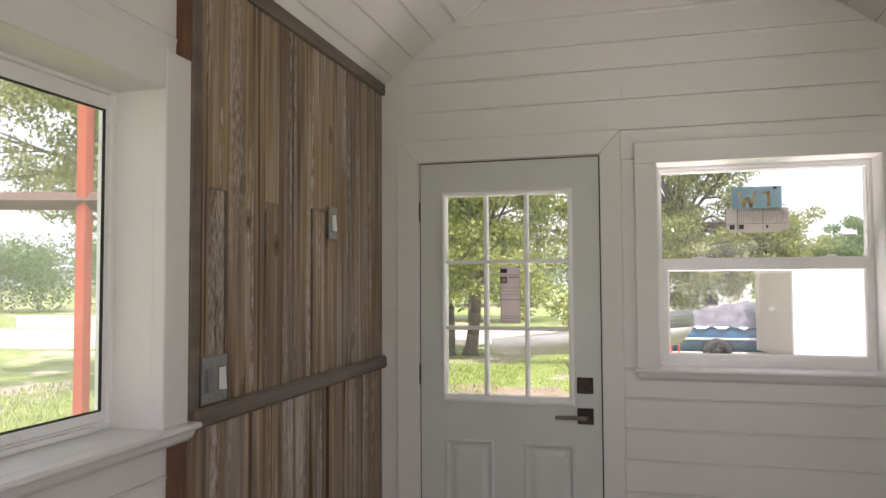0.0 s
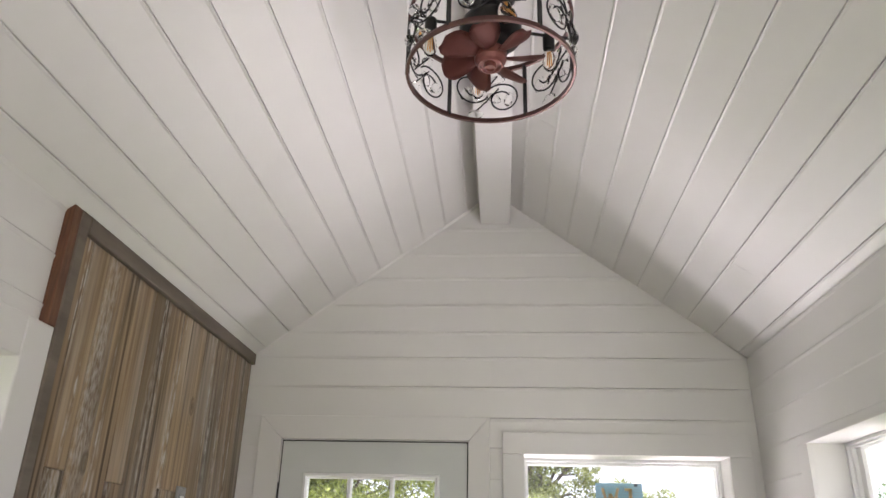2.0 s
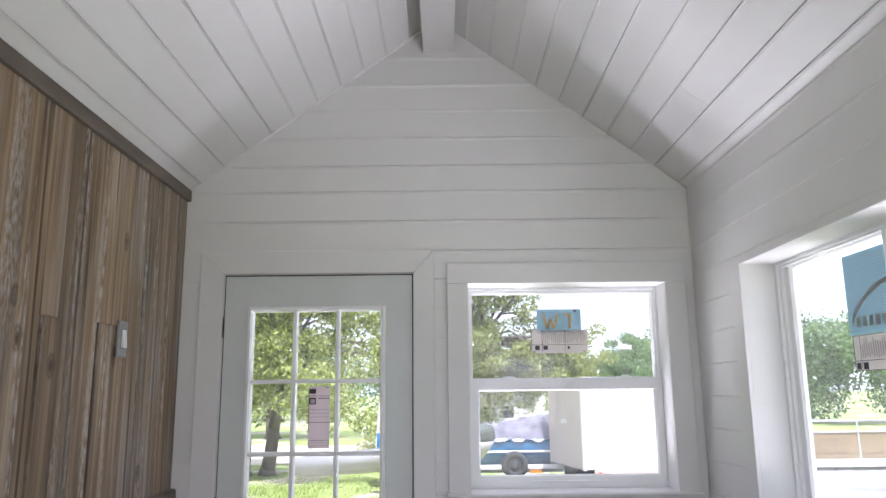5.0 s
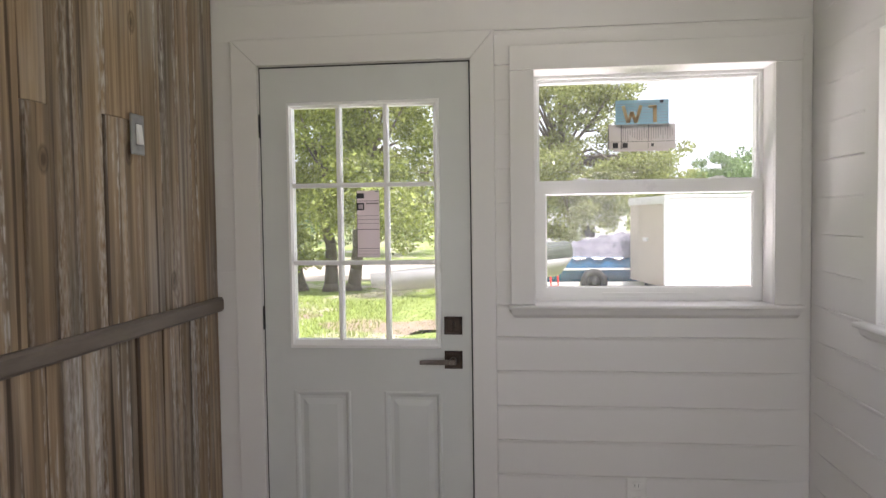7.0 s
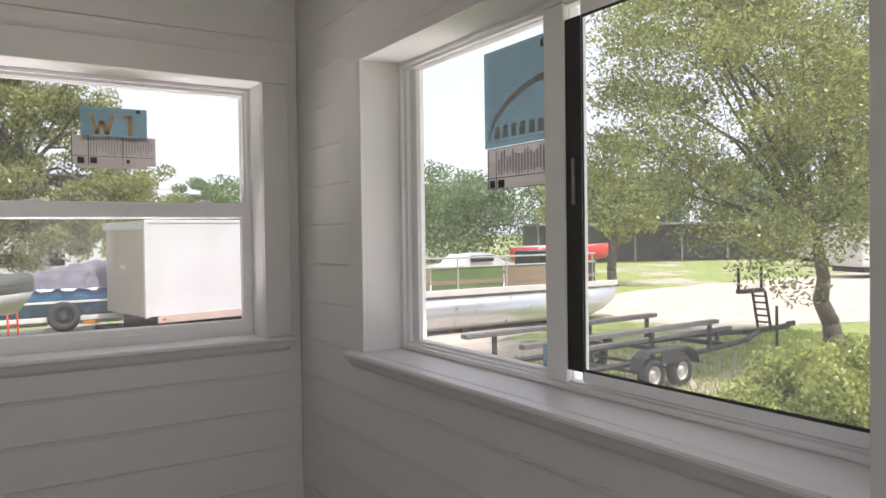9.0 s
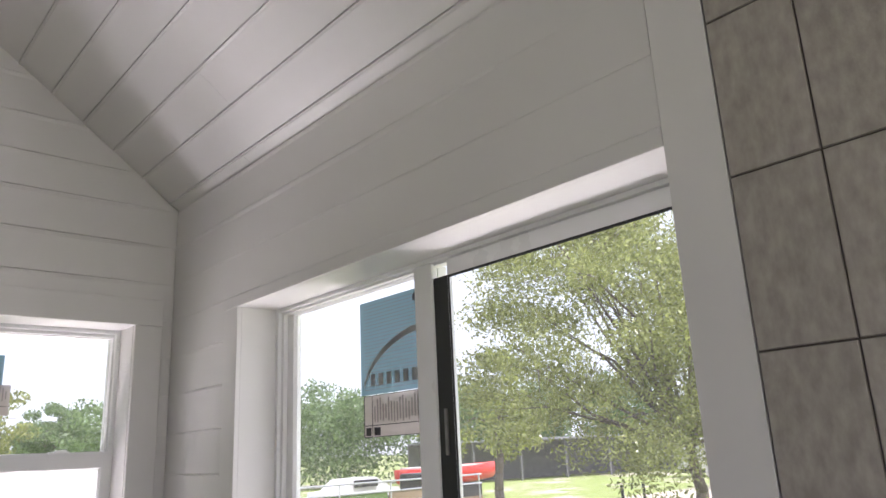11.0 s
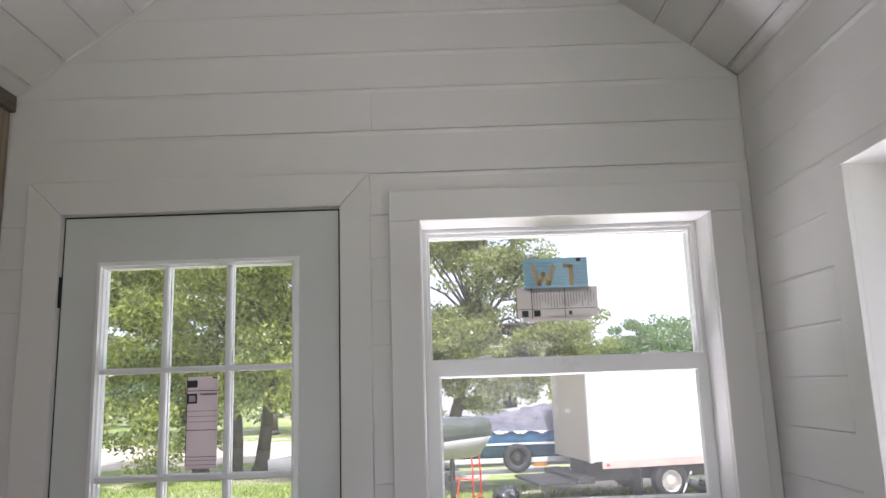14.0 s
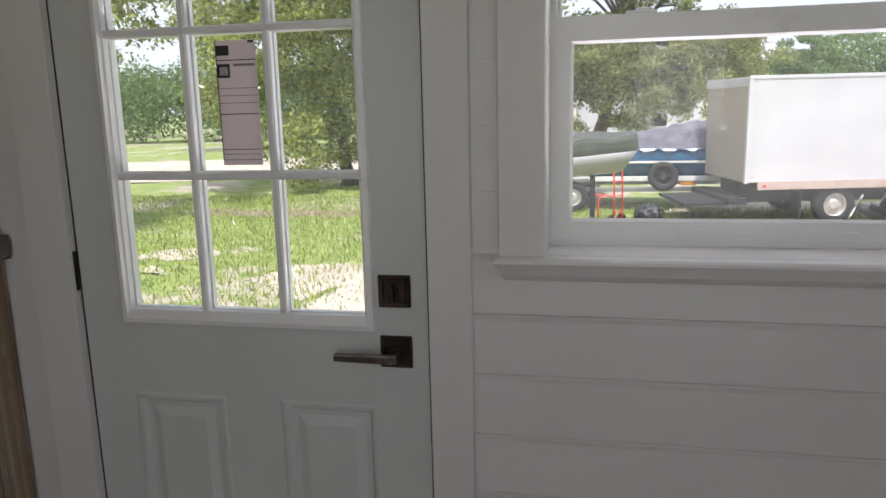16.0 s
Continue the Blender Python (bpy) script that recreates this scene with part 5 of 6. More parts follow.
part("door_latch", box(-.02, .012, .95, 1.25, zb + .95, zb + 1.03, .006), TRUCKW, rd, "white label")
part("lower_rail", box(.25, 5.4, -.03, .03, zb - .14, zb + .02, .006), TRUCKP, truck, "faded pinkish rail")
part("chassis", box(.15, 5.3, .65, 1.6, .38, zb, .02), STEEL, truck)
part("bumper", box(-.25, .1, .05, 2.2, .42, .55, .02), STEEL, truck)
part("liftgate", box(-1.05, -.22, .2, 1.9, .40, .46, .01), STEEL, truck, "lowered lift gate plate")
part("marker_lamp", box(.33, .40, -.036, -.028, zb - .09, zb - .05, .003), REDP, truck, "red marker lamp")
for k in range(9):
    part("rivet", rod((.13, -.002, zb + .1 + k * .22), (.13, -.008, zb + .1 + k * .22), .018, sides=8), TRUCKD, truck)
part("mud_flap", box(1.05, 1.09, -.02, .35, .12, .66, .005), STEEL, truck)
for y in (.12, 2.1):
    wheel("wheel", truck, (1.75, y, .385), .385, .24, (0, -1, 0) if y < 1 else (0, 1, 0))
part("axle", rod((1.75, .1, .385), (1.75, 2.1, .385), .06), STEEL, truck)

# blue runabout under a tarp, on its trailer
boat = thing("runabout_boat", "blue and white motorboat under a grey tarp on a trailer", "boat", at=(-1.6, 19.3, GROUND), turn=2)


def hull(L, B, H, bow, m_lo=0.0, n=14):
    """A hull along x, stern at 0, bow at L."""
    bm = bmesh.new()
    rows = []
    for i in range(n + 1):
        q = i / n
        bw = B / 2 * (1 - max(0, (q - bow) / (1 - bow)) ** 2.2)
        keel = H * .45 * max(0, (q - bow) / (1 - bow)) ** 2
        row = []
        for y, z in ((-1, H), (-.97, H * .62), (-.8, H * .25), (0, 0), (.8, H * .25), (.97, H * .62), (1, H)):
            row.append(bm.verts.new((L * q, y * bw, max(keel, z) if z < H else H + .18 * H * q * q)))
        rows.append(row)
    for a, b in zip(rows, rows[1:]):
        for j in range(6):
            bm.faces.new((a[j], b[j], b[j + 1], a[j + 1]))
        bm.faces.new((a[0], a[6], b[6], b[0]))
    bm.faces.new(rows[0])
    return bm


def raised(bm, dx, dy, dz, turn=0):
    bmesh.ops.transform(bm, matrix=pose(dx, dy, dz, 0, 0, turn), verts=bm.verts)
    return bm


part("hull", raised(hull(4.9, 1.9, .75, .5), 4.9, 0, .62, 180), BOATBLUE, boat, "blue hull", True)
part("stripe", box(.9, 4.88, -.962, -.93, 1.06, 1.11, .01), BOATWHITE, boat, "white stripe")
part("stripe", box(.9, 4.88, -.955, -.93, .67, .78, .01), BOATWHITE, boat, "pale lower band")
bm = bmesh.new()
rows = []
for i in range(33):
    q = i / 32
    rows.append([bm.verts.new((.4 + 4.6 * q, y, 1.33 + (1 - abs(y)) * (.30 + .50 * q + .08 * math.sin(q * 9)) * (1 if abs(y) < .9 else 0) + .05 * math.sin(i * 1.9 + y * 5))) for y in (-.98, -.6, -.25, .25, .6, .98)])
for a, b in zip(rows, rows[1:]):
    for j in range(5):
        bm.faces.new((a[j], b[j], b[j + 1], a[j + 1]))
bmesh.ops.solidify(bm, geom=bm.faces[:], thickness=.03)
part("tarp", bm, TARP, boat, "crumpled grey tarp", True)
part("trailer_rail", box(.2, 5.3, -.8, -.7, .42, .52, .01), GALV, boat)
part("trailer_rail", box(.2, 5.3, .7, .8, .42, .52, .01), GALV, boat)
part("crossbar", box(2.0, 2.1, -.8, .8, .36, .44, .01), GALV, boat)
part("fender", box(1.0, 1.9, -1.08, -.82, .70, .76, .02), GALV, boat)
wheel("wheel", boat, (1.45, -.95, .33), .33, .2, (0, -1, 0))
wheel("wheel", boat, (1.45, .95, .33), .33, .2, (0, 1, 0))
wheel("spare_wheel", boat, (3.38, -1.03, .78), .32, .2, (0, -1, 0), STEEL)
part("spare_bracket", box(3.34, 3.42, -1.0, -.7, .44, .74, .01), GALV, boat)
part("lamp", box(3.78, 4.1, -.84, -.79, .56, .64, .01), AMBERL, boat, "orange lamp")

# skiff with a dark cover, on stands
sk = thing("skiff", "pale grey flat-bottomed skiff with a dark green cover on stands", "boat", at=(.82, 10.6, GROUND))
TILT = pose(0, 0, 1.60, 0, -6, 0)
bm = raised(hull(2.8, 1.2, .27, .55), 0, 0, 0, 180)
for v in bm.verts:  # a raked transom
    if v.co.x > -.1:
        v.co.x -= (.27 - min(v.co.z, .27)) * .8
bmesh.ops.transform(bm, matrix=TILT, verts=bm.verts)
part("hull", bm, SKIFF, sk, "", True)
bm = box(-1.15, .02, -.6, .6, .26, .46, .06)
bmesh.ops.subdivide_edges(bm, edges=bm.edges[:], cuts=5, use_grid_fill=True)
for v in bm.verts:
    v.co.z += .03 * noise.noise(v.co * 3.1) + (.02 * math.sin(v.co.x * 9) if v.co.z > .38 else 0)
bmesh.ops.transform(bm, matrix=TILT, verts=bm.verts)
part("cover", bm, GREENC, sk, "dark green folded cover", True)
for u, h in ((-.5, 1.58), (-1.3, 1.51)):
    st = part("stand", add_rod(add_rod(rod((u, -.5, 0), (u, -.2, h), .03), (u, .5, 0), (u, .2, h), .03), (u, -.36, .6), (u, .36, .6), .025), STEEL, sk)

# covered boat bow behind
cv = thing("covered_boat", "boat under a pale beige pointed cover", "boat", at=(-.25, 21.5, GROUND), turn=0)
bm = bmesh.new()
rows = []
for i in range(9):
    q = i / 8
    rows.append([bm.verts.new((-1.5 + 2.4 * q, y, .45 + (1.9 - 1.25 * q) * (1 - abs(y) ** 1.6 * .8) * (.55 + .45 * math.sin(math.pi * min(1, q + .35))))) for y in (-1, -.5, 0, .5, 1)])
for a, b in zip(rows, rows[1:]):
    for j in range(4):
        bm.faces.new((a[j], b[j], b[j + 1], a[j + 1]))
bmesh.ops.solidify(bm, geom=bm.faces[:], thickness=.03)
part("cover", bm, BEIGE, cv, "", True)
part("hull", raised(hull(2.6, 1.9, .6, .5), -1.5, 0, .35), BOATWHITE, cv, "", True)
part("cradle", box(-1.3, .6, -.5, .5, 0, .42, .02), STEEL, cv)

# red hand truck and rubbish bag
ht = thing("hand_truck", "red tubular hand truck with small black wheels", "hand truck", at=(.80, 16.2, GROUND), turn=52)
for u in (-.13, .13):
    part("upright", tube([(u, 0, .1), (u, 0, .8), (u, .03, 1.25), (u * .6, .08, 1.34), (0, .09, 1.36)], .018, 8), REDP, ht, "", True)
for z in (.3, .62, .9):
    part("crossbar", rod((-.13, 0, z), (.13, 0, z), .012), REDP, ht)
part("nose_plate", box(-.2, .2, -.22, .0, .03, .045, .004), REDP, ht)
part("rear_frame", tube([(-.13, 0, .62), (-.42, .1, .66), (-.47, .12, .45), (-.45, .12, .14)], .018, 8), REDP, ht, "", True)
part("rear_frame", tube([(-.13, .15, .62), (-.40, .25, .66), (-.44, .27, .45), (-.42, .27, .14)], .018, 8), REDP, ht, "", True)
part("axle", rod((-.18, .05, .13), (.18, .05, .13), .012), STEEL, ht)
wheel("wheel", ht, (-.16, .05, .13), .13, .07, (0, -1, 0), STEEL)
wheel("wheel", ht, (.17, .05, .13), .13, .07, (0, -1, 0), STEEL)
wheel("caster", ht, (-.45, .12, .08), .08, .05, (0, -1, 0), STEEL)
wheel("caster", ht, (-.42, .27, .08), .08, .05, (0, -1, 0), STEEL)
bm = bmesh.new()
bmesh.ops.create_icosphere(bm, subdivisions=4, radius=1)
for v in bm.verts:
    k = 1 + .22 * noise.noise(v.co * 2.1) + .10 * noise.noise(v.co * 6)
    v.co = Vector((v.co.x * .27 * k, v.co.y * .25 * k, max(-.2, v.co.z * .22 * k) + .2))
bag = part("rubbish_bag", bm, BAGM, None, smooth=True)
bag.location = (1.40, 16.6, GROUND)
tagged(bag, "shiny black rubbish bag on the grass", "bag")

# outboard motor on a stand
ob_m = thing("outboard_motor", "large dark grey outboard motor on a low metal stand", "outboard motor", at=(4.75, 13.2, GROUND), turn=-20)
TIP = pose(0, 0, 1.25, 0, 24, 0)
bm = bmesh.new()
bmesh.ops.create_uvsphere(bm, u_segments=28, v_segments=18, radius=1)
for v in bm.verts:
    c = Vector([math.copysign(abs(q) ** .62, q) for q in v.co])
    wide = 1 - .16 * max(0, c.z)
    v.co = TIP @ Vector((c.x * .36 * wide + .05 * c.z, c.y * .25 * wide, .46 + c.z * .38))
part("cowling", bm, COWL, ob_m, "glossy dark grey cowling", True)
bm = bmesh.new()
bmesh.ops.create_uvsphere(bm, u_segments=28, v_segments=6, radius=1)
for v in bm.verts:
    c = Vector([math.copysign(abs(q) ** .62, q) for q in v.co])
    v.co = TIP @ Vector((c.x * .375, c.y * .262, .20 + v.co.z * .05))
part("cowling_band", bm, GALV, ob_m, "pale band", True)
bm = box(-.30, -.02, -.262, -.248, .50, .60, .01)
bmesh.ops.transform(bm, matrix=TIP, verts=bm.verts)
part("decal", bm, BOATWHITE, ob_m, "white decal")
bm = box(-.20, .16, -.12, .12, -.55, .16, .05)
bmesh.ops.transform(bm, matrix=TIP, verts=bm.verts)
part("mid_section", bm, BLACK, ob_m)
bm = box(-.30, .14, -.15, .15, -.58, -.54, .01)
bmesh.ops.transform(bm, matrix=TIP, verts=bm.verts)
part("splash_plate", bm, BLACK, ob_m)
GEAR = TIP @ pose(-.1, 0, -.68, 0, 90, 0)
part("gearcase", add_lathe(bmesh.new(), [(0, -.38), (.06, -.33), (.10, -.1), (.10, .15), (.06, .3), (0, .36)], 16, GEAR), STEEL, ob_m, "", True)
for k in range(3):
    bl = part("propeller_blade", box(-.05, .05, .03, .2, -.36, -.33, .01), GALV, ob_m, "pale metal blade")
    bl.matrix_local = GEAR @ Matrix.Rotation(2 * math.pi * k / 3, 4, "Z")
bm = box(.16, .32, -.17, .17, -.45, .14, .03)
bmesh.ops.transform(bm, matrix=TIP, verts=bm.verts)
part("clamp_bracket", bm, GALV, ob_m, "pale metal bracket")
part("clamp_handle", rod(TIP @ Vector((.32, -.1, .1)), TIP @ Vector((.46, -.1, .55)), .02), GALV, ob_m)
part("stand_beam", box(.26, .36, -.35, .35, .93, 1.05, .01), BEIGE, ob_m, "wooden stand beam")
for a in (((.31, -.33, 0), (.31, -.28, .95)), ((.31, .33, 0), (.31, .28, .95)), ((.95, -.3, .04), (.31, -.28, .9)), ((.95, .3, .04), (.31, .28, .9)), ((.95, -.3, .04), (.31, -.33, .04)), ((.95, .3, .04), (.31, .33, .04))):
    part("stand_leg", rod(*a, .03), GALV, ob_m)

# empty twin-axle boat trailer
tr = thing("boat_trailer", "empty dark steel boat trailer with twin axles and carpeted bunks", "trailer", at=(8.85, 8.42, GROUND), turn=3)
for y in (0.0, 1.75):
    for x in (0, .68):
        wheel("wheel", tr, (x, y, .255), .255, .16, (0, -1, 0) if y < 1 else (0, 1, 0))
    bm = bmesh.new()
    pts = [(-.36, .34), (-.30, .52), (-.12, .60), (.80, .60), (.98, .52), (1.04, .34)]
    for (a, b), (c, d) in zip(pts, pts[1:]):
        prism(bm, [(a, b), (c, d), (c, d + .025), (a, b + .025)], "y", y - .12, y + .12)
    part("fender", bm, STEEL, tr)
    part("fender_skirt", box(.12, .56, y - .12, y - .10, .42, .60, .01), STEEL, tr)
for x in (0, .68):
    part("axle", rod((x, 0, .255), (x, 1.75, .255), .03), STEEL, tr)
for y, y2 in ((.22, .80), (1.53, .95)):
    part("side_rail", tube([(-2.6, y, .42), (1.6, y, .42), (3.2, y + (y2 - y) * .35, .44), (4.2, y2, .46)], .05, 6), STEEL, tr)
    bunk = part("bunk", box(-2.4, 2.0, y + .02 * (1 if y < 1 else -1) - .07, y + .07, .86, .93, .01), CARPET, tr, "carpeted bunk board")
    for x in (-1.8, 0.3, 1.8):
        part("bunk_post", box(x - .03, x + .03, y - .03, y + .03, .42, .87, .005), STEEL, tr)
part("bunk", box(-1.0, 3.2, .70, .82, .60, .66, .01), CARPET, tr, "carpeted bunk board")
for x in (-2.0, -.8, 1.3, 2.6):
    w2 = .22 + max(0, x - 1.6) * .13
    part("crossmember", box(x - .04, x + .04, w2, 1.75 - w2, .37, .45, .005), STEEL, tr)
for x in (-.6, 2.8):
    part("bunk_post", box(x - .03, x + .03, .73, .79, .40, .61, .005), STEEL, tr)
part("tongue", box(3.9, 5.4, .82, .93, .42, .52, .01), STEEL, tr)
part("coupler", box(5.38, 5.65, .84, .91, .46, .56, .02), STEEL, tr)
part("tongue_jack", rod((5.0, .875, 0), (5.0, .875, .9), .03), STEEL, tr)
bm = bmesh.new()
for u in (.74, 1.01):
    add_rod(bm, (4.55, u, .5), (4.35, u, 1.25), .028)
for k in range(5):
    z = .62 + k * .13
    add_rod(bm, (4.52 - k * .034, .74, z), (4.52 - k * .034, 1.01, z), .02)
part("step_ladder", bm, STEEL, tr)
part("bow_stop", box(3.7, 4.45, .80, .95, 1.22, 1.30, .01), STEEL, tr)
for u in (3.68, 4.62):
    part("bow_post", rod((u if u < 4 else 4.45, .875, 1.22), (u if u < 4 else 4.45, .875, 1.72), .03), STEEL, tr)

# pontoon boat
pb = thing("pontoon_boat", "tan and green pontoon boat with aluminium tubes and rails", "boat", at=(8.2, 15.9, GROUND), turn=0)
for y in (0, 1.9):
    bm = add_lathe(bmesh.new(), [(0, -1.2), (.36, -1.05), (.43, -.6), (.43, 3), (.43, 5.9), (.42, 6.4), (.37, 6.9), (.27, 7.3), (.12, 7.5), (0, 7.52)], 24, pose(0, y, .50, 0, 90, 0))
    for v in bm.verts:  # the nose sweeps up under the deck
        v.co.z += .11 * max(0, v.co.x - 5.9) ** 2
    part("pontoon", bm, ALU, pb, "aluminium tube", True)
part("deck", box(-1.1, 7.4, -.25, 2.2, .92, 1.02, .02), BOATWHITE, pb)
part("rub_rail", box(-1.1, 7.4, -.28, -.24, .93, 1.08, .01), BOATWHITE, pb)
for a, b, m in ((-1.0, 1.2, TAN), (1.25, 3.4, GREENP), (3.45, 5.0, TAN), (5.05, 6.6, STEEL)):
    part("side_panel", box(a, b, -.20, -.18, 1.08, 1.62, .005), m, pb)
    part("side_band", box(a, b, -.21, -.19, 1.20, 1.30, .004), TAN, pb)
for z in (1.62, 1.85):
    part("rail", rod((-1.0, -.2, z), (6.6, -.2, z), .022, sides=8), ALU, pb)
for k in range(6):
    part("rail_post", rod((-1 + k * 1.5, -.2, 1.0), (-1 + k * 1.5, -.2, 1.86), .022, sides=8), ALU, pb)
part("console", box(5.0, 6.1, .2, 1.4, 1.02, 1.95, .08), BLACK, pb, "dark covered seat")
for x in (-.6, 2.2, 5.2):
    part("bunk_stand", box(x - .1, x + .1, -.2, 2.1, 0, .24, .02), STEEL, pb)

# further things in the yard
fv = thing("parked_car", "small white car parked behind the boats", "car", at=(20.5, 30.0, GROUND), turn=8)
bm = bmesh.new()
for i, (u, h0) in enumerate(((-2.1, .75), (-2.0, .95), (-1.3, 1.02), (-.8, 1.45), (.7, 1.5), (1.5, 1.05), (2.1, .95), (2.2, .6))):
    for v in (-.85, .85):
        bm.verts.new((u, v * (.86 if h0 > 1.2 else 1), h0))
        bm.verts.new((u, v, .32))
vv = list(bm.verts)
for i in range(7):
    a, b = vv[i * 4:i * 4 + 4], vv[i * 4 + 4:i * 4 + 8]
    for f in ((a[0], b[0], b[1], a[1]), (a[2], b[2], b[3], a[3]), (a[0], a[2], b[2], b[0]), (a[1], a[3], b[3], b[1])):
        bm.faces.new(f)
bm.faces.new((vv[0], vv[1], vv[3], vv[2]))
bm.faces.new((vv[28], vv[29], vv[31], vv[30]))
part("body", bm, TRUCKW, fv, "white body")
for x in (-1.3, 1.35):
    for y in (-.82, .82):
        wheel("wheel", fv, (x, y, .32), .32, .2, (0, -1 if y < 0 else 1, 0))
bm = box(-.75, .7, -.88, -.80, 1.1, 1.4, .03)
part("side_glass", bm, BLACK, fv)
rb = thing("red_boat", "red and white motorboat on a cradle", "boat", at=(24.5, 31, GROUND), turn=2)
part("hull", raised(hull(6.5, 2.2, .9, .55), 0, 0, .75), REDP, rb, "red hull", True)
part("deck", box(.3, 4.6, -.95, .95, 1.63, 1.74, .03), BOATWHITE, rb)
part("cradle", box(.8, 4.2, -.5, .5, 0, .82, .02), STEEL, rb)
for nm, lb, at, turn, L, H, col in (("caravan", "white travel trailer with a dark window behind the boats", (-.4, 34.5, GROUND), 3, 5.2, 2.45, TRUCKW), ("caravan", "white travel trailer parked beyond the lot", (36, 19.5, GROUND), -20, 7.5, 2.7, BOATWHITE), ("caravan", "pale trailer half hidden by leaves", (46, 27, GROUND), -12, 8.0, 2.6, BOATWHITE), ("caravan", "white camper behind the boats", (-2.4, 46, GROUND), 4, 7.0, 2.5, BOATWHITE)):
    cvn = thing(nm, lb, "caravan", at=at, turn=turn)
    part("body", box(0, L, 0, 2.3, .55, H, .18), col, cvn)
    part("window", box(L * .25, L * .42, -.012, .01, 1.35, 1.9, .01), BLACK, cvn)
    part("window", box(L * .6, L * .72, -.012, .01, 1.35, 1.9, .01), BLACK, cvn)
    part("skirt", box(.2, L - .2, .1, 2.2, .3, .56, .01), STEEL, cvn)
    for x in (L * .45, L * .56):
        wheel("wheel", cvn, (x, .08, .33), .33, .2, (0, -1, 0))
sh = thing("shed", "long dark open storage shed beyond the gravel", "shed", at=(48, 40, GROUND), turn=-22)
part("roof", box(-12, 16, -.4, 4.2, 3.0, 3.15, .02), GALV, sh)
part("back_wall", box(-12, 16, 3.9, 4.1, 0, 3.0), SHED, sh)
for k in range(8):
    part("post", box(-12 + k * 4 - .08, -12 + k * 4 + .08, -.1, .06, 0, 3.0), SHED, sh)

# red timber frame outside the side window
pf = thing("red_timber_frame", "red painted posts with brown cross beams outside the window", "timber frame", at=(0, 0, GROUND))
p1, p2 = Vector((-2.835, 3.40, 0)), Vector((-3.42, 3.22, 0))
for p in (p1, p2):
    part("post", box(p.x - .031, p.x + .031, p.y - .031, p.y + .031, 0, 4.2, .006), REDPOST, pf, "red painted post")
for z in (2.92, 3.90):
    part("beam", rod((p2.x - 1.2, p2.y - .43, z), (p1.x + .6, p1.y + .21, z), .05, sides=4), BROWNBEAM, pf, "brown cross beam")
wb = part("white_cabinet", box(-5.4, -4.6, 4.05, 4.7, GROUND, GROUND + .75, .02), VINYL)
tagged(wb, "white metal box standing on the grass", "box")
lb = part("low_wall", box(-34, -24, 33.5, 34, GROUND, GROUND + .7, .03), BOATWHITE)
tagged(lb, "low pale fence panel beyond the driveway", "fence")

# ---------------------------------------------------------------- shiplap boards
SEAMS = [0.105, 0.235, 0.365, 0.494, 0.625, 0.757, 0.889, 1.017, 1.141, 1.266, 1.393, 1.520, 1.647, 1.774, 1.901, 2.028, 2.155, 2.290, 2.424, 2.543, 2.673, 2.807, 2.929, 3.060]
rnd = random.Random(41)


GAP = .0011


def lap(parent, axis, outline, face, s, worn=None, filled=False):
    """A board with a thin shadow gap under it and a painted lip along its top edge; worn(u, z) is how open the joint is at a place."""
    t = rnd.uniform(-.0006, .0006)
    (a0, z0), (a1, _), (b1, z1), (b0, _) = outline
    z0, z1 = z0 - GAP, z1 + GAP
    tight = .35 if z1 < 1.3 else 1.0  # lower joints are narrowed so that their shadow lines look lighter
    n = max(2, int((a1 - a0) / .06))
    bm = bmesh.new()
    rows = []
    for k in range(n + 1):
        q = k / n
        u, v = a0 + (a1 - a0) * q, b0 + (b1 - b0) * q
        lo, hi = (worn(u, z0), worn(v, z1)) if worn else (1, 1)
        if filled:
            lo, hi = .12, .12
        wide = (.0095 + .0018 * noise.noise((u * 3, z0 * 7, 2))) * hi
        proud = (.0036 + .0008 * noise.noise((u * 2, z0 * 9, 5))) * hi
        bot, top = z0 + GAP * lo * tight, z1 - GAP * hi * tight
        ring = [(u, bot, .012), (u, bot, -t + .0026 * lo * tight), (u, bot + .0022 * lo * tight, -t), (v, z1 - wide * 1.5, -t), (v, z1 - wide * .62, -t - proud * .75), (v, z1 - wide * .38, -t - proud), (v, z1 - wide * .16, -t - proud * .72), (v, top, -t + .0016 * hi), (v, top, .012)]
        rows.append([bm.verts.new((w, face + s * d, z) if axis == "y" else (face + s * d, w, z)) for w, z, d in ring])
    for p, q in zip(rows, rows[1:]):
        for i in range(8):
            bm.faces.new((p[i], p[i + 1], q[i + 1], q[i]))
    for p in (rows[0], rows[-1]):
        bm.faces.new(p)
    part("shiplap_board", bm, WHITE, parent)


def fade(x):
    return max(0.0, min(1.0, x)) ** .7


def front_worn(u, z):
    """Joints filled towards the corners, and further in over the door."""
    left = fade((u + .93) / .16) if z < 2.1 or z > 2.75 else fade((u + .95) / (.55 if z < 2.6 else .3))
    return max(.10, min(left, fade((RX - .03 - u) / .16)))


def side_worn(u, z):
    """Joints filled towards the corner and round the window."""
    k = fade((FY - .03 - u) / .16)
    if 1.2 < z < 2.1:
        k *= .45
    if z > 2.1:
        k *= fade((u - 1.45) / .5)
    if 2.1 < z < 2.2:
        k *= .35
    return max(.08, k)


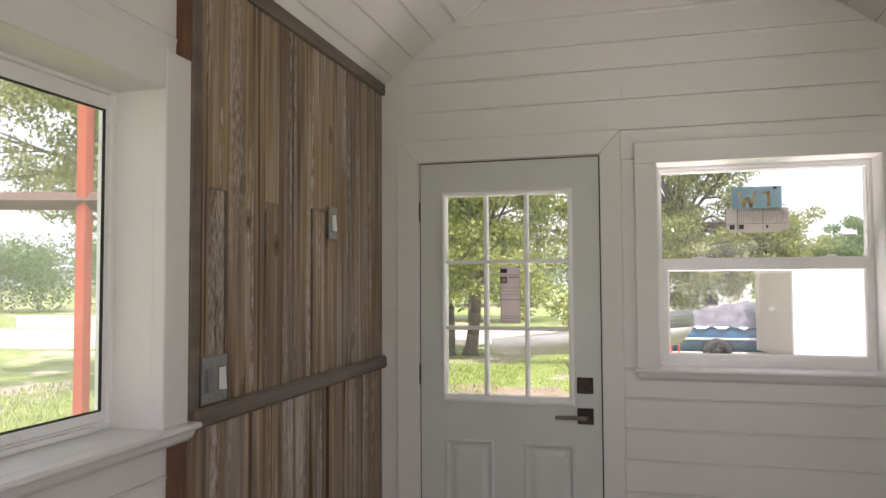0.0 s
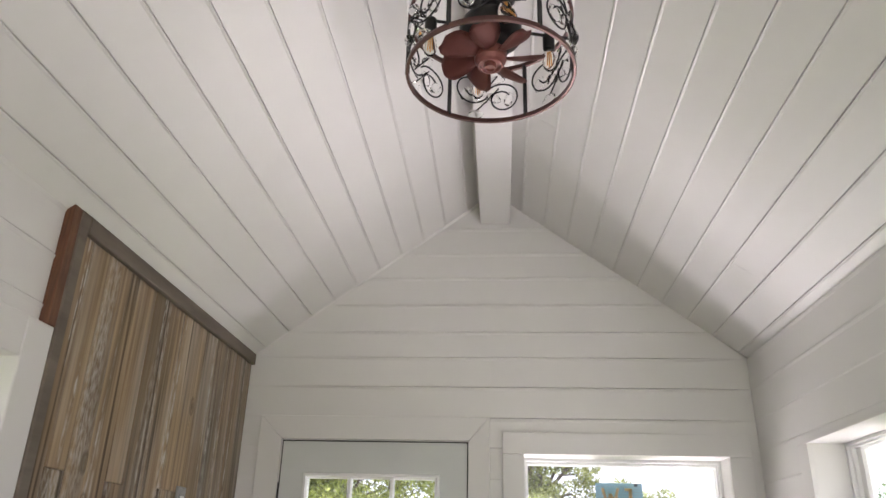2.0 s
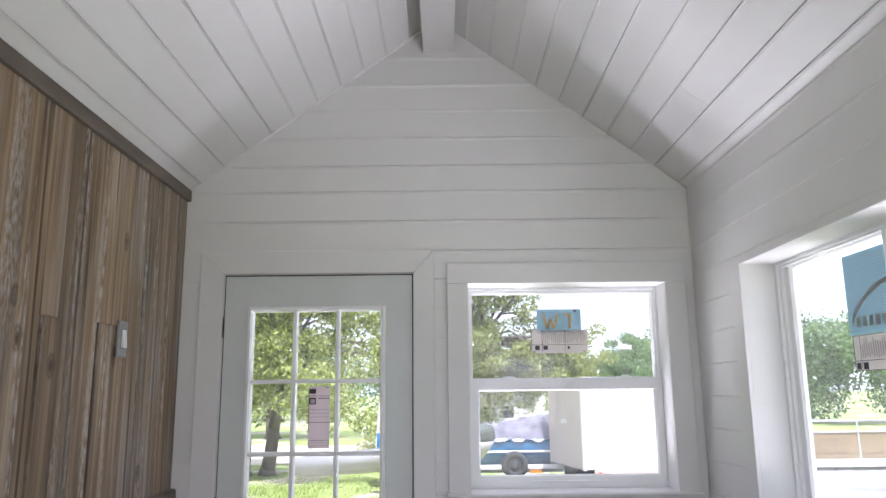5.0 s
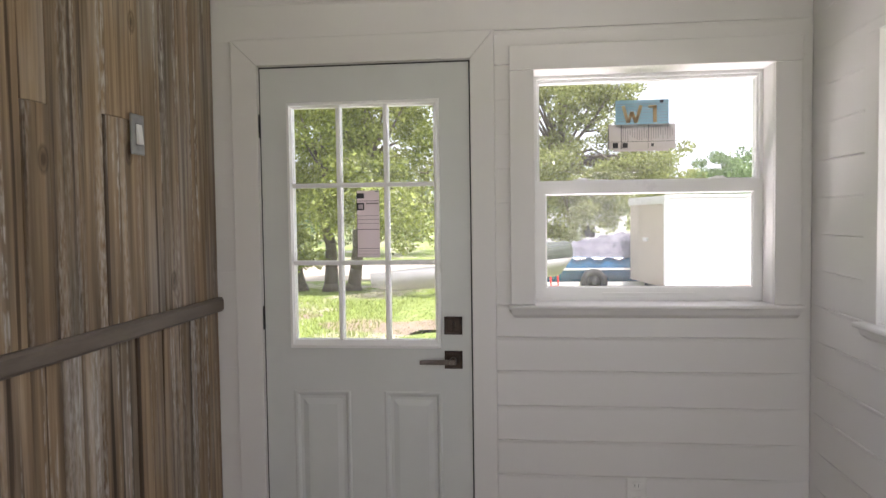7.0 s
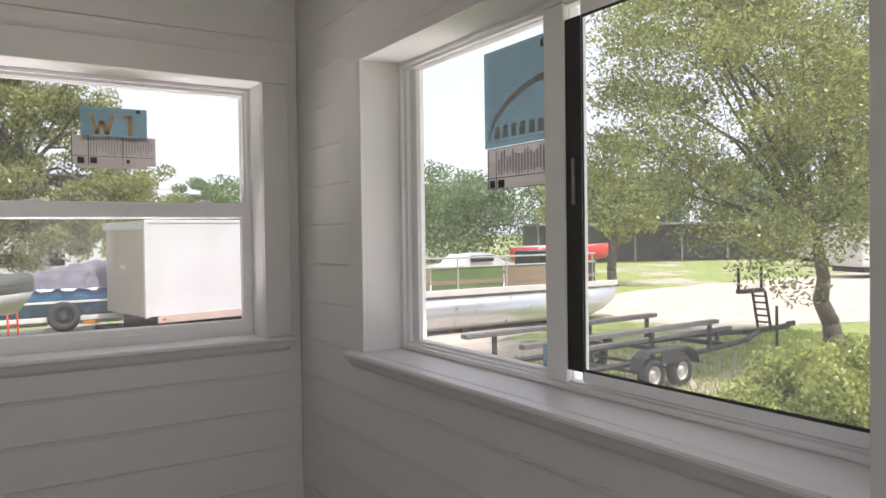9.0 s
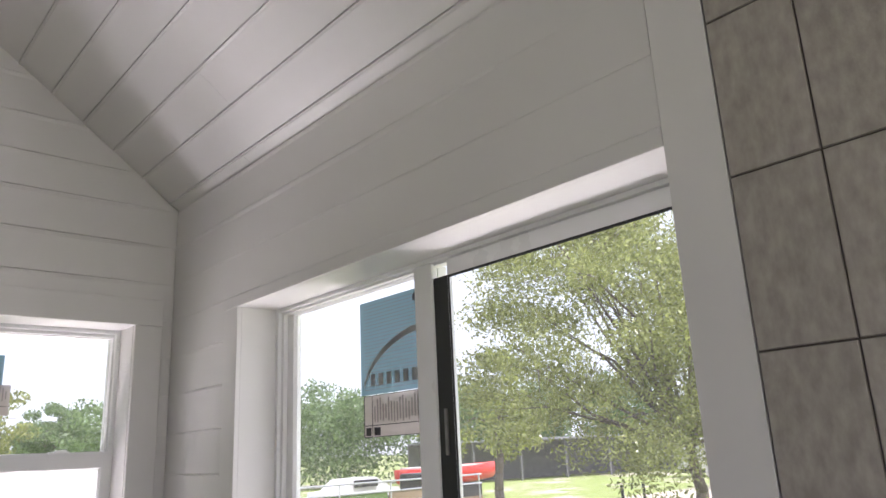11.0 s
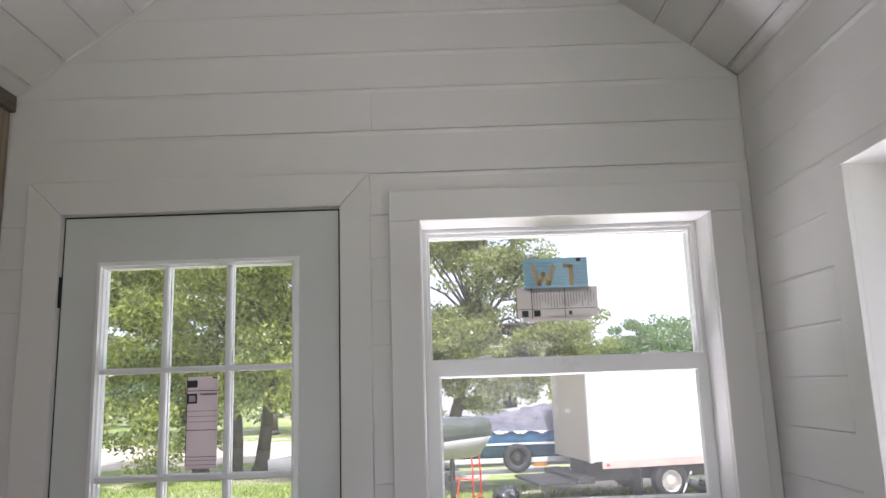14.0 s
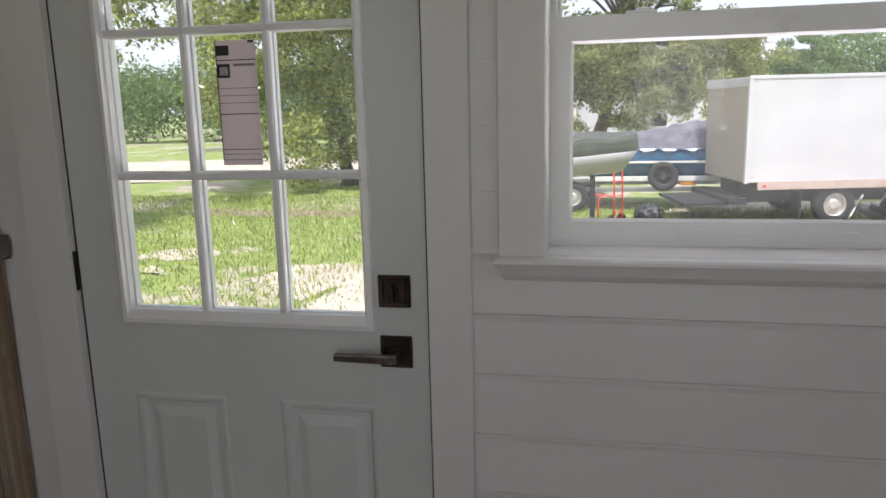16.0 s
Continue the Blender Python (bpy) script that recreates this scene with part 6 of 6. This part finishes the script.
zs = [0.0, *SEAMS, roof_z(RIDGE) - .01]
BUTTS = {2.290: 0.104}
for z0, z1 in zip(zs, zs[1:]):
    a, b = z0 + GAP, z1 - GAP
    spans = [(LX + .001, RX - .001)]
    for h0, h1, g0, g1 in ((-0.9135, 0.0965, 0, 2.155), (.2, 1.14, 1.141, 2.028)):
        if z0 >= g0 - .01 and z1 <= g1 + .01:
            spans = [(p, q) for s0, s1 in spans for p, q in ((s0, min(s1, h0)), (max(s0, h1), s1)) if q - p > .005]
    for s0, s1 in spans:
        cut = [s0, s1]
        if z0 in BUTTS and s0 < BUTTS[z0] - .1 < BUTTS[z0] + .1 < s1:
            cut.insert(1, BUTTS[z0])
        for u0, u1 in zip(cut, cut[1:]):
            lo, hi = (left_of, right_of)
            pts = [(max(u0 + .0004, lo(a)), a), (min(u1 - .0004, hi(a)), a), (min(u1 - .0004, hi(b)), b), (max(u0 + .0004, lo(b)), b)]
            if pts[2][0] - pts[3][0] > .01:
                lap(wall_front, "y", pts, FY, 1, front_worn, u1 - u0 < .2 and z1 > 1.2)
# side wall: boards to the window, above it run out into smooth filler
for z0, z1 in zip(zs, zs[1:]):
    if z0 >= EAVE - .02:
        break
    a, b = z0 + GAP, min(z1, EAVE + .01) - GAP
    if 1.14 <= z0 and z1 <= 2.03:
        lap(wall_right, "x", [(2.803, a), (FY - .001, a), (FY - .001, b), (2.803, b)], RX, 1, side_worn)
    elif z0 > 2.0:
        lap(wall_right, "x", [(RW[0] + .001, a), (FY - .001, a), (FY - .001, b), (RW[0] + .001, b)], RX, 1, side_worn)
    else:
        lap(wall_right, "x", [(RW[0] + .001, a), (FY - .001, a), (FY - .001, b), (RW[0] + .001, b)], RX, 1, side_worn)
for z0, z1 in zip(zs, zs[1:]):
    if z0 >= EAVE - .02:
        break
    a, b = z0 + GAP, min(z1, EAVE + .01) - GAP
    spans = [(BY, 1.631 if z1 < 1.1 else 1.654)]
    if 1.14 <= z0 and z1 <= 2.03:
        spans = [(BY, LAMP_HOLE[0]), (LAMP_HOLE[1], LW[0] - .05), (LW[1] + .01, 1.60)]
    for u0, u1 in spans:
        lap(wall_left, "x", [(u0, a), (u1, a), (u1, b), (u0, b)], LX, -1)

# tiles on the side wall behind the window
part("grout_bed", plate(bmesh.new(), "x", BY, TILE_Y, 0, EAVE, RX + .012, RX + .002, [LAMP_HOLE]), GROUT, wall_right)
row = 0
z = 2.159 - .249 * 9
while z < EAVE - .01:
    y = TILE_Y
    wd = .128
    while y > BY:
        y2 = max(BY, y - wd)
        za, zc = max(0, z) + .0016, min(EAVE, z + .249) - .0016
        inside = y > LAMP_HOLE[0] and y2 < LAMP_HOLE[1] and zc > LAMP_HOLE[2] and za < LAMP_HOLE[3]
        if y - y2 > .01 and zc - za > .01 and not inside:
            part("tile", prism(bmesh.new(), [(y2 + .0016, za), (y - .0016, za), (y - .0016, zc), (y2 + .0016, zc)], "x", RX + .006, RX - .003 + rnd.uniform(-.0004, .0004), .0012), TILE, wall_right)
        y = y2
        wd = .30
    z += .249
